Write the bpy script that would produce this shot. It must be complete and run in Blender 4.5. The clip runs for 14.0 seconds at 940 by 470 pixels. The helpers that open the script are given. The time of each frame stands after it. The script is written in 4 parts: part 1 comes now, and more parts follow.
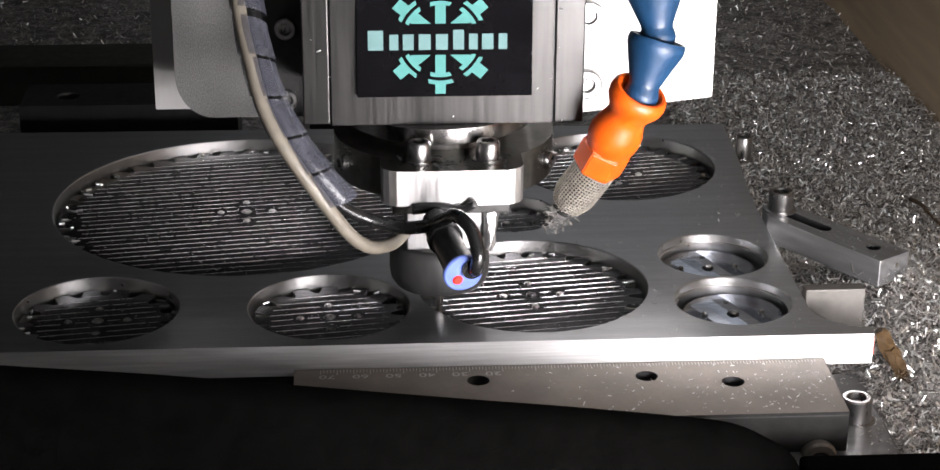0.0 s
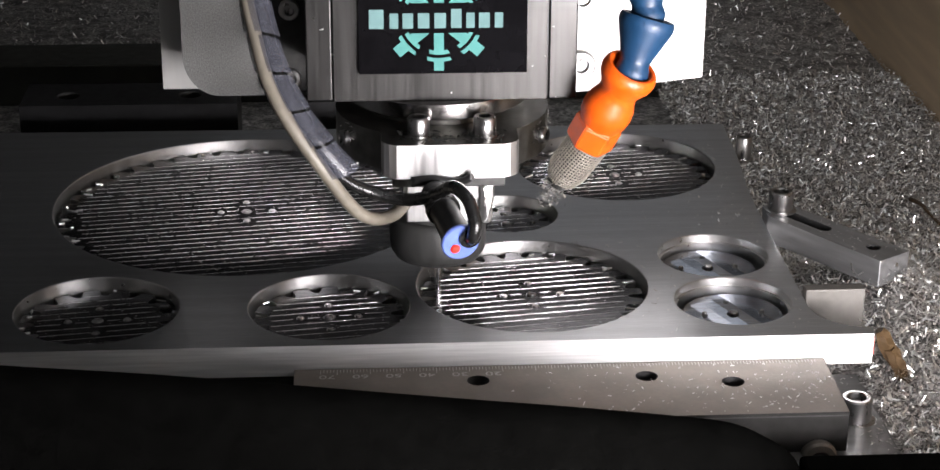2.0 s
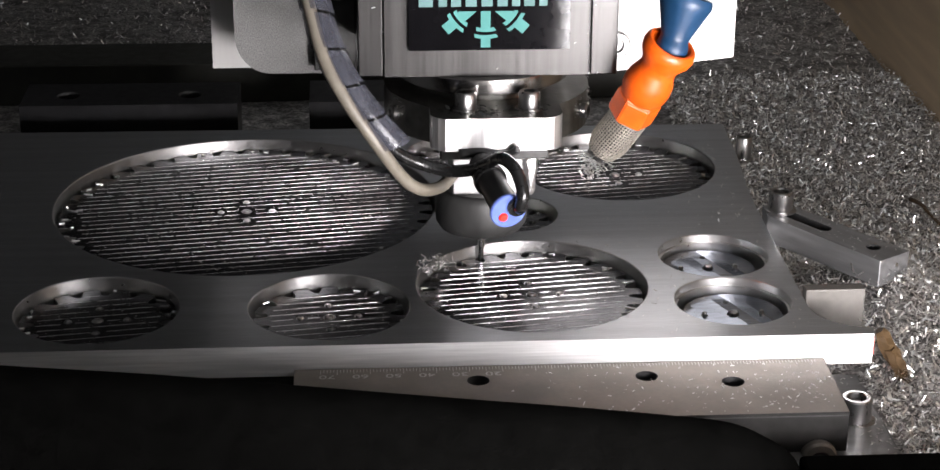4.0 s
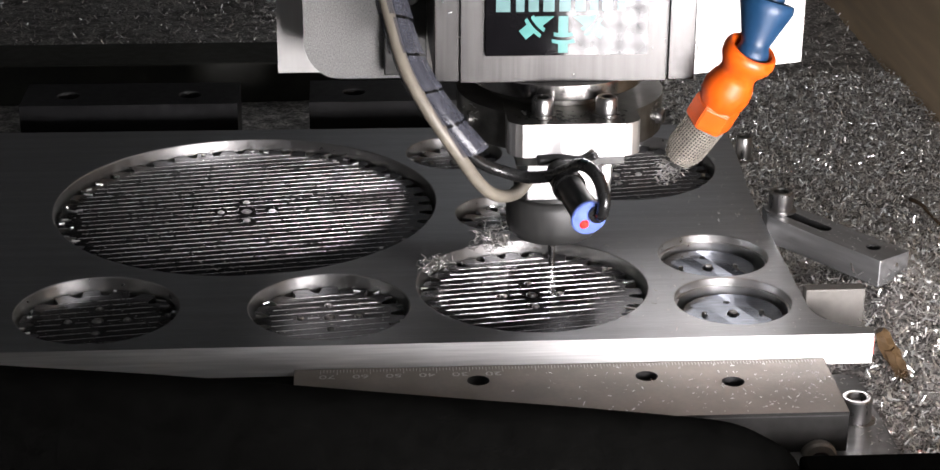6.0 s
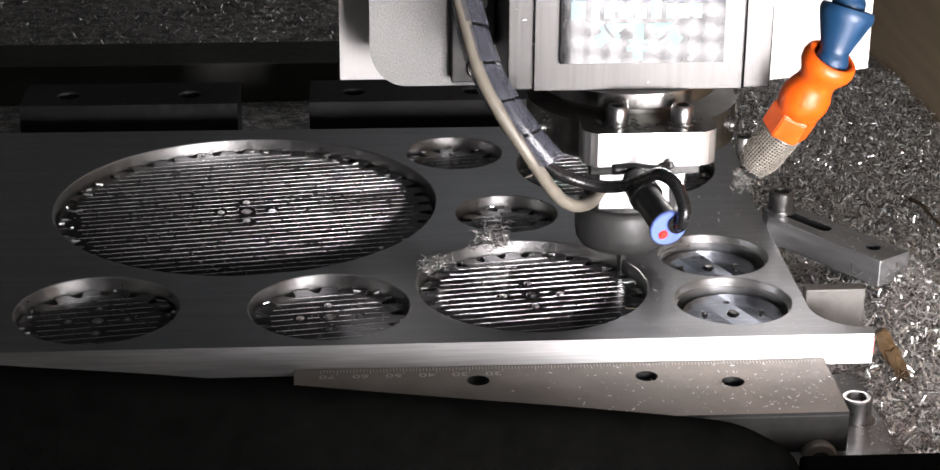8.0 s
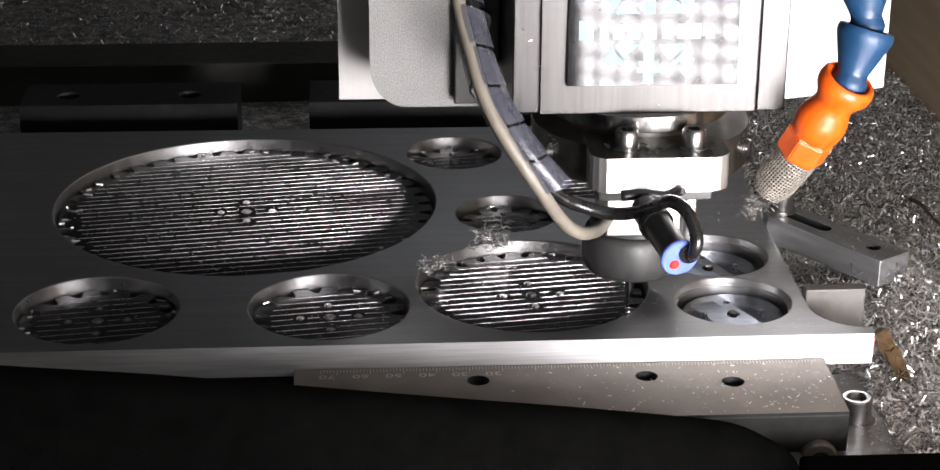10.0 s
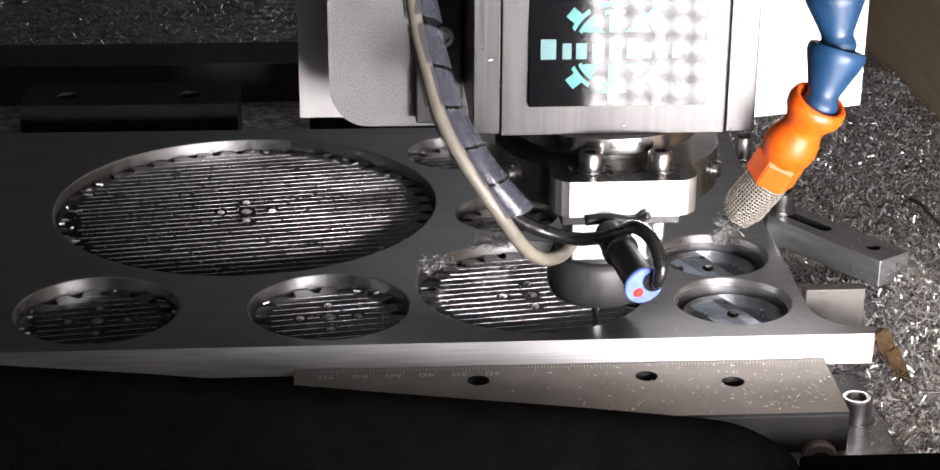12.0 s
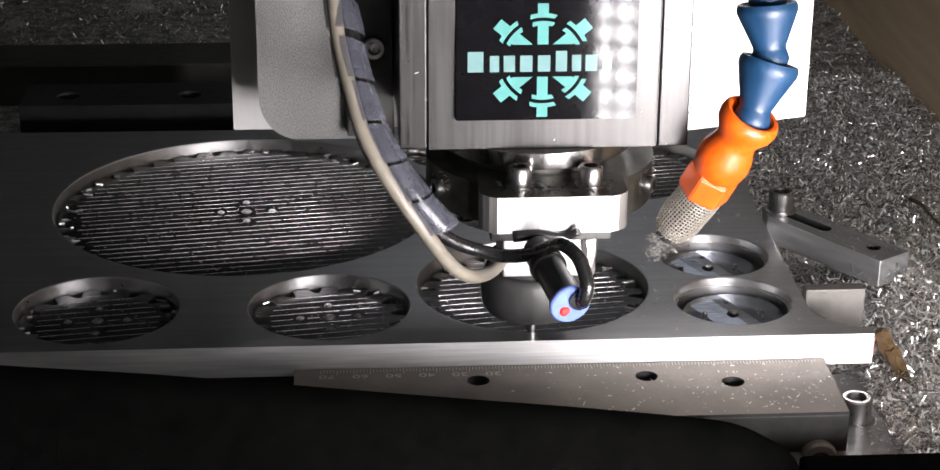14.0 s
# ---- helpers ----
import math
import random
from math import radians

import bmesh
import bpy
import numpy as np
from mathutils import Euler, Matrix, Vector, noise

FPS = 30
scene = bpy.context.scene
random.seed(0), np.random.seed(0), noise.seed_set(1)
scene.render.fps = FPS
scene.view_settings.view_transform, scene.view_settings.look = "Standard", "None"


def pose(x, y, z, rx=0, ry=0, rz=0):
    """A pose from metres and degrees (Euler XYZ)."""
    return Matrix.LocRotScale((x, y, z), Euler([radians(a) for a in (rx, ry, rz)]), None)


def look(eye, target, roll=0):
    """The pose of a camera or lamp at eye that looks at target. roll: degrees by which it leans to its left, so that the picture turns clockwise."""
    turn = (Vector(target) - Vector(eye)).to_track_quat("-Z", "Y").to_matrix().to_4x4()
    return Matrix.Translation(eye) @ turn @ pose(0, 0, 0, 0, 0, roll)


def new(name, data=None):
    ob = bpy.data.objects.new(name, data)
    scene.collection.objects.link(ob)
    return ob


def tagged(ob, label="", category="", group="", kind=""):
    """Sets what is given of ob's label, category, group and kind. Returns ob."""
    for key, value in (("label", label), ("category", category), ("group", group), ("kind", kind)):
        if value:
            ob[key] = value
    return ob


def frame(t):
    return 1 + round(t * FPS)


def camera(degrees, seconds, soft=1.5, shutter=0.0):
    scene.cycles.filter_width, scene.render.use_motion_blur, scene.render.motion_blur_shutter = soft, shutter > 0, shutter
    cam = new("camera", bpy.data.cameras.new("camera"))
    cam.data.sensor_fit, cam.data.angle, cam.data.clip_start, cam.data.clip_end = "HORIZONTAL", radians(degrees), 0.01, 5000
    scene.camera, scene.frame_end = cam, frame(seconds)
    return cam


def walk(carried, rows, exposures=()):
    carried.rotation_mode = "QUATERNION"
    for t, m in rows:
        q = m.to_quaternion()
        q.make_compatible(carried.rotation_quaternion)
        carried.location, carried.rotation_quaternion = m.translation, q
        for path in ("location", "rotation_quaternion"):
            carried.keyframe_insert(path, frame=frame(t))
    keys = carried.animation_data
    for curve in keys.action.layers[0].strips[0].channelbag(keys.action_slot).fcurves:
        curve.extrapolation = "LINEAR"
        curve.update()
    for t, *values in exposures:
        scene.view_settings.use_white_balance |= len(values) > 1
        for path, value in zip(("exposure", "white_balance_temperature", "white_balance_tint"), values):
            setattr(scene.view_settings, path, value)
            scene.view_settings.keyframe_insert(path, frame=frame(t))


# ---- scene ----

MM = 0.001


def mm(*v):
    return Vector([a * MM for a in v])


# ---------------------------------------------------------------- camera
EYE = (17.80, -526.94, 247.39)
PITCH, YAW, ROLL = 21.91, 3.71, 0.32
cam = camera(27.45, 14.0, soft=1.45)
CAM_POSE = pose(EYE[0] * MM, EYE[1] * MM, EYE[2] * MM, 90 - PITCH, 0, -YAW) @ pose(0, 0, 0, 0, 0, ROLL)
walk(cam, [(0.0, CAM_POSE), (14.0, CAM_POSE)], exposures=[(0.0, 0.0), (14.0, 0.0)])

# ---------------------------------------------------------------- world and lamp numbers
world = bpy.data.worlds.new("enclosure_air")
scene.world = world
world.use_nodes = True
world.node_tree.nodes["Background"].inputs[0].default_value = (0.97, 0.97, 1.0, 1)
world.node_tree.nodes["Background"].inputs[1].default_value = 0.60
LAMP_AT, LAMP_TO = (226, -318, 36), (70, 80, 20)
LAMP_SIZE = (205, 112)
LAMP_POWER = 72.0


# ---------------------------------------------------------------- materials
def material(name, color, rough=0.5, metal=0.0, grain=0.0, scale=300.0, bump=0.0, bump_scale=600.0, stretch=(1, 1, 1),
             wear=0.0, wear_scale=40.0, spec=0.5, coat=0.0, vary=0.0):
    m = bpy.data.materials.new(name)
    m.use_nodes = True
    nt = m.node_tree
    b = nt.nodes["Principled BSDF"]
    b.inputs["Base Color"].default_value = (*color, 1)
    b.inputs["Roughness"].default_value = rough
    b.inputs["Metallic"].default_value = metal
    b.inputs["Specular IOR Level"].default_value = spec
    b.inputs["Coat Weight"].default_value = coat
    tc = nt.nodes.new("ShaderNodeTexCoord")
    mp = nt.nodes.new("ShaderNodeMapping")
    mp.inputs["Scale"].default_value = stretch
    nt.links.new(tc.outputs["Object"], mp.inputs["Vector"])

    def noise_node(s, detail):
        n = nt.nodes.new("ShaderNodeTexNoise")
        n.inputs["Scale"].default_value = s
        n.inputs["Detail"].default_value = detail
        nt.links.new(mp.outputs[0], n.inputs["Vector"])
        return n

    def ramp(src, lo, hi, a, z):
        r = nt.nodes.new("ShaderNodeMapRange")
        r.inputs["From Min"].default_value, r.inputs["From Max"].default_value = lo, hi
        r.inputs["To Min"].default_value, r.inputs["To Max"].default_value = a, z
        nt.links.new(src, r.inputs["Value"])
        return r.outputs[0]

    color_out = None
    if grain:
        g = noise_node(scale, 5)
        k = ramp(g.outputs["Fac"], 0.3, 0.7, 1 - grain, 1 + grain)
        mul = nt.nodes.new("ShaderNodeVectorMath")
        mul.operation = "SCALE"
        mul.inputs[0].default_value = color
        nt.links.new(k, mul.inputs["Scale"])
        color_out = mul.outputs[0]
        nt.links.new(ramp(g.outputs["Fac"], 0.3, 0.7, rough * 0.85, min(1, rough * 1.15)), b.inputs["Roughness"])
    if wear:
        w = noise_node(wear_scale, 6)
        k = ramp(w.outputs["Fac"], 0.35, 0.68, 1 - wear, 1 + wear * 0.4)
        mul = nt.nodes.new("ShaderNodeVectorMath")
        mul.operation = "SCALE"
        mul.inputs[0].default_value = color
        if color_out:
            nt.links.new(color_out, mul.inputs[0])
        nt.links.new(k, mul.inputs["Scale"])
        color_out = mul.outputs[0]
    if vary:
        geo = nt.nodes.new("ShaderNodeNewGeometry")
        k = ramp(geo.outputs["Random Per Island"], 0, 1, 1 - vary, 1 + vary * 0.5)
        mul = nt.nodes.new("ShaderNodeVectorMath")
        mul.operation = "SCALE"
        mul.inputs[0].default_value = color
        if color_out:
            nt.links.new(color_out, mul.inputs[0])
        nt.links.new(k, mul.inputs["Scale"])
        color_out = mul.outputs[0]
    if color_out:
        nt.links.new(color_out, b.inputs["Base Color"])
    if bump:
        n = noise_node(bump_scale, 4)
        bp = nt.nodes.new("ShaderNodeBump")
        bp.inputs["Strength"].default_value = bump
        bp.inputs["Distance"].default_value = 0.0004
        nt.links.new(n.outputs["Fac"], bp.inputs["Height"])
        nt.links.new(bp.outputs[0], b.inputs["Normal"])
    return m


M_PLATE = material("milled_aluminium_plate", (0.64, 0.655, 0.68), 0.33, 1.0, 0.11, 3200, 0.02, 3200, (0.05, 1, 1), 0.10, 240)
M_EDGE = material("sawn_aluminium_edge", (0.86, 0.86, 0.86), 0.55, 0.6, 0.12, 500, 0.12, 500, (0.08, 1, 2), 0.18, 60)
M_BORE = material("turned_bore_wall", (0.60, 0.597, 0.59), 0.32, 1.0, 0.03, 300, 0.0, 900, (1, 1, 1), 0.05, 60)
# one gear metal: face darkened like its dark reflections, ridges paled as lit edges
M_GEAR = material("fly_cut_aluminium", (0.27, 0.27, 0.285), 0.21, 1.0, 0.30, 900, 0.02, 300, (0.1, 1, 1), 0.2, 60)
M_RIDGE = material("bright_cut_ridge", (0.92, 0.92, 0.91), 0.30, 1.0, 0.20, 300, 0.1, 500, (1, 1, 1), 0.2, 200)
M_DISC = material("turned_aluminium_disc", (0.46, 0.50, 0.58), 0.17, 1.0, 0.25, 900, 0.05, 300, (0.15, 1, 1), 0.25, 50)


def add_facets(m, per_metre, across, tilt):
    """Broad flat cutter passes, each leaning its own way, counted along the direction across."""
    nt = m.node_tree
    tc, dot = nt.nodes.new("ShaderNodeTexCoord"), nt.nodes.new("ShaderNodeVectorMath")
    dot.operation = "DOT_PRODUCT"
    d = Vector(across).normalized() * per_metre
    dot.inputs[1].default_value = d
    fl, wn = nt.nodes.new("ShaderNodeMath"), nt.nodes.new("ShaderNodeTexWhiteNoise")
    fl.operation = "FLOOR"
    wn.noise_dimensions = "1D"
    sub, sc, ad = (nt.nodes.new("ShaderNodeVectorMath") for _ in range(3))
    sub.operation, sc.operation, ad.operation = "SUBTRACT", "SCALE", "ADD"
    sub.inputs[1].default_value = (0.5, 0.5, 0.5)
    sc.inputs["Scale"].default_value = tilt
    geo = nt.nodes.new("ShaderNodeNewGeometry")
    nt.links.new(tc.outputs["Object"], dot.inputs[0])
    nt.links.new(dot.outputs["Value"], fl.inputs[0])
    nt.links.new(fl.outputs[0], wn.inputs["W"])
    nt.links.new(wn.outputs["Color"], sub.inputs[0])
    nt.links.new(sub.outputs[0], sc.inputs[0])
    nt.links.new(sc.outputs[0], ad.inputs[0])
    nt.links.new(geo.outputs["Normal"], ad.inputs[1])
    nt.links.new(ad.outputs[0], nt.nodes["Principled BSDF"].inputs["Normal"])


add_facets(M_DISC, 230, (0.92, 0.39, 0), 0.34)
M_STEEL = material("ground_steel", (0.27, 0.272, 0.275), 0.44, 0.75, 0.14, 500, 0.05, 600, (0.1, 1, 1), 0.14, 60)
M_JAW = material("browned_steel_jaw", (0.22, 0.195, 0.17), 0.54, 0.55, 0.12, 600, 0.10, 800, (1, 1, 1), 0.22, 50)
# jaw steel again for the bar's sides, with their shade painted in as near-black
M_JAW_SHADED = material("shaded_jaw_steel", (0.020, 0.019, 0.018), 0.5, 0.5, 0.2, 300, 0.1, 500, (1, 1, 1), 0.3, 60)
M_SCREW = material("zinc_screw", (0.38, 0.375, 0.37), 0.30, 1.0, 0.12, 700, 0.05, 600, (1, 1, 0.3), 0.2, 200)
M_STOP = material("pale_ground_steel", (0.125, 0.118, 0.108), 0.55, 0.35, 0.10, 500, 0.05, 600, (1, 1, 1), 0.14, 60)
M_HOLE = material("oily_bore", (0.05, 0.05, 0.05), 0.5, 0.6, 0.2, 400)
M_BLACK = material("black_anodised", (0.012, 0.012, 0.013), 0.36, 0.0, 0.3, 300, 0.08, 500, (1, 1, 1), 0.4, 60)
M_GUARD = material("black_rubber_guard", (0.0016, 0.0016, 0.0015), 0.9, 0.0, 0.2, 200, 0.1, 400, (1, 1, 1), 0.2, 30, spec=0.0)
M_WHITE = material("pale_satin_aluminium", (0.52, 0.515, 0.50), 0.52, 0.6, 0.05, 600, 0.05, 900, (1, 1, 0.1), 0.08, 20)
M_GALV = material("galvanised_sheet", (0.20, 0.20, 0.194), 0.44, 0.85, 0.34, 2600, 0.22, 2600, (1, 1, 0.7), 0.14, 40)
M_HOUSING = material("brushed_grey_housing", (0.046, 0.045, 0.044), 0.33, 0.9, 0.16, 700, 0.06, 700, (1, 1, 0.04), 0.16, 25)
M_DARKPLATE = material("dark_steel_bracket", (0.06, 0.06, 0.058), 0.42, 0.5, 0.2, 300, 0.05, 400, (1, 1, 1), 0.3, 40)
M_POLISH = material("polished_steel", (0.42, 0.41, 0.40), 0.19, 1.0, 0.10, 300, 0.02, 400, (1, 1, 1), 0.2, 60)
M_CLAMP = material("oily_aluminium_clamp", (0.24, 0.235, 0.22), 0.34, 1.0, 0.15, 300, 0.08, 400, (1, 1, 1), 0.35, 90)
M_BRIGHT = material("bright_milled_aluminium", (0.72, 0.715, 0.71), 0.32, 0.95, 0.14, 700, 0.06, 600, (1, 1, 0.03), 0.10, 60)
M_COLLAR = material("grey_black_rubber", (0.030, 0.030, 0.029), 0.50, 0.0, 0.15, 500, 0.1, 900, (1, 1, 0.2), 0.25, 60)
M_CARBIDE = material("carbide_cutter", (0.55, 0.55, 0.54), 0.22, 1.0, 0.2, 800, 0.05, 900)
M_LABEL = material("glossy_black_label", (0.0045, 0.0043, 0.005), 0.06, 0.0, 0.2, 80, 0.022, 280, (1, 1, 1), 0.2, 60, spec=0.17)
M_TEAL = material("teal_print", (0.085, 0.24, 0.225), 0.10, 0.0, 0.04, 300, 0.0, 300, spec=0.12)
M_PALE = material("pale_teal_print", (0.13, 0.22, 0.22), 0.10, 0.0, 0.04, 300, 0.0, 300, spec=0.12)
M_BLUE = material("blue_plastic", (0.007, 0.038, 0.095), 0.44, 0.0, 0.10, 300, 0.08, 400, (1, 1, 1), 0.15, 120)
M_ORANGE = material("orange_plastic", (0.70, 0.092, 0.003), 0.42, 0.0, 0.06, 300, 0.10, 300, (1, 1, 1), 0.16, 120)
M_RING = material("pale_blue_cap", (0.10, 0.15, 0.43), 0.40, 0.0, 0.08, 300, 0.05, 300, (1, 1, 1), 0.1, 200)
M_RED = material("red_button", (0.70, 0.03, 0.02), 0.35, 0.0, 0.05, 300)
M_TUBE = material("black_air_tube", (0.008, 0.008, 0.008), 0.27, 0.0, 0.1, 200, 0.08, 300, (1, 1, 1), 0.3, 150, spec=0.45)
M_TAPE = material("black_electrical_tape", (0.012, 0.012, 0.012), 0.36, 0.0, 0.1, 200, 0.25, 250)
M_BEIGE = material("yellowed_hose", (0.145, 0.129, 0.102), 0.50, 0.0, 0.10, 300, 0.1, 300, (1, 1, 1), 0.18, 100)
M_WRAP = material("smoky_spiral_wrap", (0.115, 0.12, 0.15), 0.26, 0.0, 0.12, 200, 0.06, 250, (1, 1, 1), 0.2, 100)
M_WRAP.node_tree.nodes["Principled BSDF"].inputs["Alpha"].default_value = 0.44
M_MESH = material("woven_wire_sleeve", (0.36, 0.335, 0.29), 0.42, 0.6, 0.2, 500, 0.3, 800)
M_CHIP = material("aluminium_chip", (0.93, 0.91, 0.89), 0.36, 1.0, 0.0, 300, 0.0, 300, vary=0.5)
M_BED = material("packed_chip_bed", (0.42, 0.41, 0.40), 0.5, 0.8, 0.8, 700, 0.9, 600, (1, 1, 1), 0.6, 160)
M_WOOD = material("brown_board", (0.41, 0.31, 0.20), 0.60, 0.0, 0.14, 160, 0.1, 200, (1, 0.08, 1), 0.2, 20)
M_STICK = material("varnished_wood", (0.06, 0.036, 0.016), 0.45, 0.0, 0.2, 200, 0.2, 300, (1, 0.2, 1), 0.3, 90)
M_WALL = material("dark_enclosure_sheet", (0.066, 0.067, 0.066), 0.6, 0.0, 0.1, 60, 0.05, 200, (1, 1, 1), 0.2, 8)
M_ENGRAVE = material("pale_engraving", (0.42, 0.40, 0.38), 0.6, 0.0, 0.2, 900)
M_DECK = material("dark_machine_deck", (0.030, 0.031, 0.026), 0.55, 0.2, 0.25, 200, 0.1, 300, (1, 1, 1), 0.35, 30)
M_REDPAINT = material("red_marker", (0.45, 0.06, 0.04), 0.5, 0.0, 0.2, 300)


def lamp_material():
    """A work lamp: bright diodes in a grid on a dimmer lit sheet."""
    m = bpy.data.materials.new("led_grid")
    m.use_nodes = True
    nt = m.node_tree
    nt.nodes.remove(nt.nodes["Principled BSDF"])
    em = nt.nodes.new("ShaderNodeEmission")
    tc = nt.nodes.new("ShaderNodeTexCoord")
    mp = nt.nodes.new("ShaderNodeMapping")
    mp.inputs["Scale"].default_value = (100, 100, 0)
    vor = nt.nodes.new("ShaderNodeTexVoronoi")
    vor.inputs["Randomness"].default_value = 0.0
    vor.inputs["Scale"].default_value = 1.0
    r = nt.nodes.new("ShaderNodeMapRange")
    r.inputs["From Min"].default_value, r.inputs["From Max"].default_value = 0.32, 0.46
    r.inputs["To Min"].default_value, r.inputs["To Max"].default_value = LAMP_POWER * 1.98, LAMP_POWER * 0.10
    nt.links.new(tc.outputs["Object"], mp.inputs["Vector"])
    nt.links.new(mp.outputs[0], vor.inputs["Vector"])
    nt.links.new(vor.outputs["Distance"], r.inputs["Value"])
    nt.links.new(r.outputs[0], em.inputs["Strength"])
    em.inputs["Color"].default_value = (1.0, 0.95, 0.968, 1)
    nt.links.new(em.outputs[0], nt.nodes["Material Output"].inputs["Surface"])
    return m


M_LED = lamp_material()


# ---------------------------------------------------------------- mesh helpers (millimetres in, metres out)
def finish(bm, smooth=False):
    bmesh.ops.recalc_face_normals(bm, faces=bm.faces)
    for f in bm.faces:
        f.smooth = smooth
    return bm


def mesh_of(name, bm, mat, smooth=None):
    for v in bm.verts:
        v.co *= MM
    me = bpy.data.meshes.new(name)
    bm.to_mesh(me)
    bm.free()
    for m in (mat if isinstance(mat, (list, tuple)) else [mat]):
        me.materials.append(m)
    return me


def thing(name, bm, mat, label, category, group="", kind="", at=None):
    ob = new(name, mesh_of(name, bm, mat))
    if at is not None:
        ob.matrix_basis = at
    return tagged(ob, label, category, group, kind)


def empty(name, at, label, category, group="", kind=""):
    ob = new(name)
    ob.empty_display_size = 0.01
    ob.matrix_basis = at
    return tagged(ob, label, category, group, kind)


def part(name, bm, mat, parent, label=""):
    ob = new(name, mesh_of(name, bm, mat))
    ob.parent = parent
    if label:
        tagged(ob, label)
    return ob


def box(x0, x1, y0, y1, z0, z1, bevel=0.4, bm=None, segs=2):
    bm = bm or bmesh.new()
    r = bmesh.ops.create_cube(bm, size=1.0)
    vs = r["verts"]
    for v in vs:
        v.co = Vector(((x0 + x1) / 2 + v.co.x * (x1 - x0), (y0 + y1) / 2 + v.co.y * (y1 - y0), (z0 + z1) / 2 + v.co.z * (z1 - z0)))
    if bevel:
        es = list({e for v in vs for e in v.link_edges})
        bmesh.ops.bevel(bm, geom=es, offset=bevel, segments=segs, affect="EDGES", profile=0.5)
    return finish(bm)


def lathe(profile, axis_from=(0, 0, 0), axis_to=(0, 0, 1), n=40, bm=None, smooth=True, wobble=0.0):
    """Turn a profile of (radius, distance along the axis) round an axis."""
    bm = bm or bmesh.new()
    a, b = Vector(axis_from), Vector(axis_to)
    q = (b - a).to_track_quat("Z", "Y")
    rings = []
    for r, h in profile:
        ring = []
        for i in range(n):
            th = 2 * math.pi * i / n
            k = r * (1 + wobble * math.sin(5 * th + h))
            ring.append(bm.verts.new(a + q @ Vector((k * math.cos(th), k * math.sin(th), h))))
        rings.append(ring)
    for r0, r1 in zip(rings, rings[1:]):
        for i in range(n):
            j = (i + 1) % n
            f = bm.faces.new((r0[i], r0[j], r1[j], r1[i]))
            f.smooth = smooth
    for ring, (r, h) in ((rings[0], profile[0]), (rings[-1], profile[-1])):
        if r > 1e-4:
            bm.faces.new(ring)
    bmesh.ops.recalc_face_normals(bm, faces=bm.faces)
    for e in bm.edges:
        if len(e.link_faces) == 2 and e.calc_face_angle(0.0) > 0.62:
            e.smooth = False
    return bm


def spline(points, steps=8):
    """Catmull-Rom through the points."""
    p = [Vector(a) for a in points]
    p = [2 * p[0] - p[1]] + p + [2 * p[-1] - p[-2]]
    out = []
    for i in range(1, len(p) - 2):
        for k in range(steps):
            t = k / steps
            a, b, c, d = p[i - 1], p[i], p[i + 1], p[i + 2]
            out.append(0.5 * (2 * b + (c - a) * t + (2 * a - 5 * b + 4 * c - d) * t * t + (3 * b - a - 3 * c + d) * t ** 3))
    out.append(p[-2])
    return out


def sweep(pts, radius, n=14, bm=None, cap=True):
    """A tube along a line of points; radius is a number or a function of the way along, 0 to 1."""
    bm = bm or bmesh.new()
    rings = []
    up = Vector((0.13, 1, 0.2)).normalized()
    for i, p in enumerate(pts):
        d = (pts[min(i + 1, len(pts) - 1)] - pts[max(i - 1, 0)]).normalized()
        s = d.cross(up).normalized()
        u = s.cross(d).normalized()
        r = radius(i / (len(pts) - 1)) if callable(radius) else radius
        rings.append([bm.verts.new(p + r * (math.cos(2 * math.pi * k / n) * s + math.sin(2 * math.pi * k / n) * u)) for k in range(n)])
    for a, b in zip(rings, rings[1:]):
        for k in range(n):
            f = bm.faces.new((a[k], a[(k + 1) % n], b[(k + 1) % n], b[k]))
            f.smooth = True
    if cap:
        bm.faces.new(rings[0])
        bm.faces.new(rings[-1])
    bmesh.ops.recalc_face_normals(bm, faces=bm.faces)
    return bm


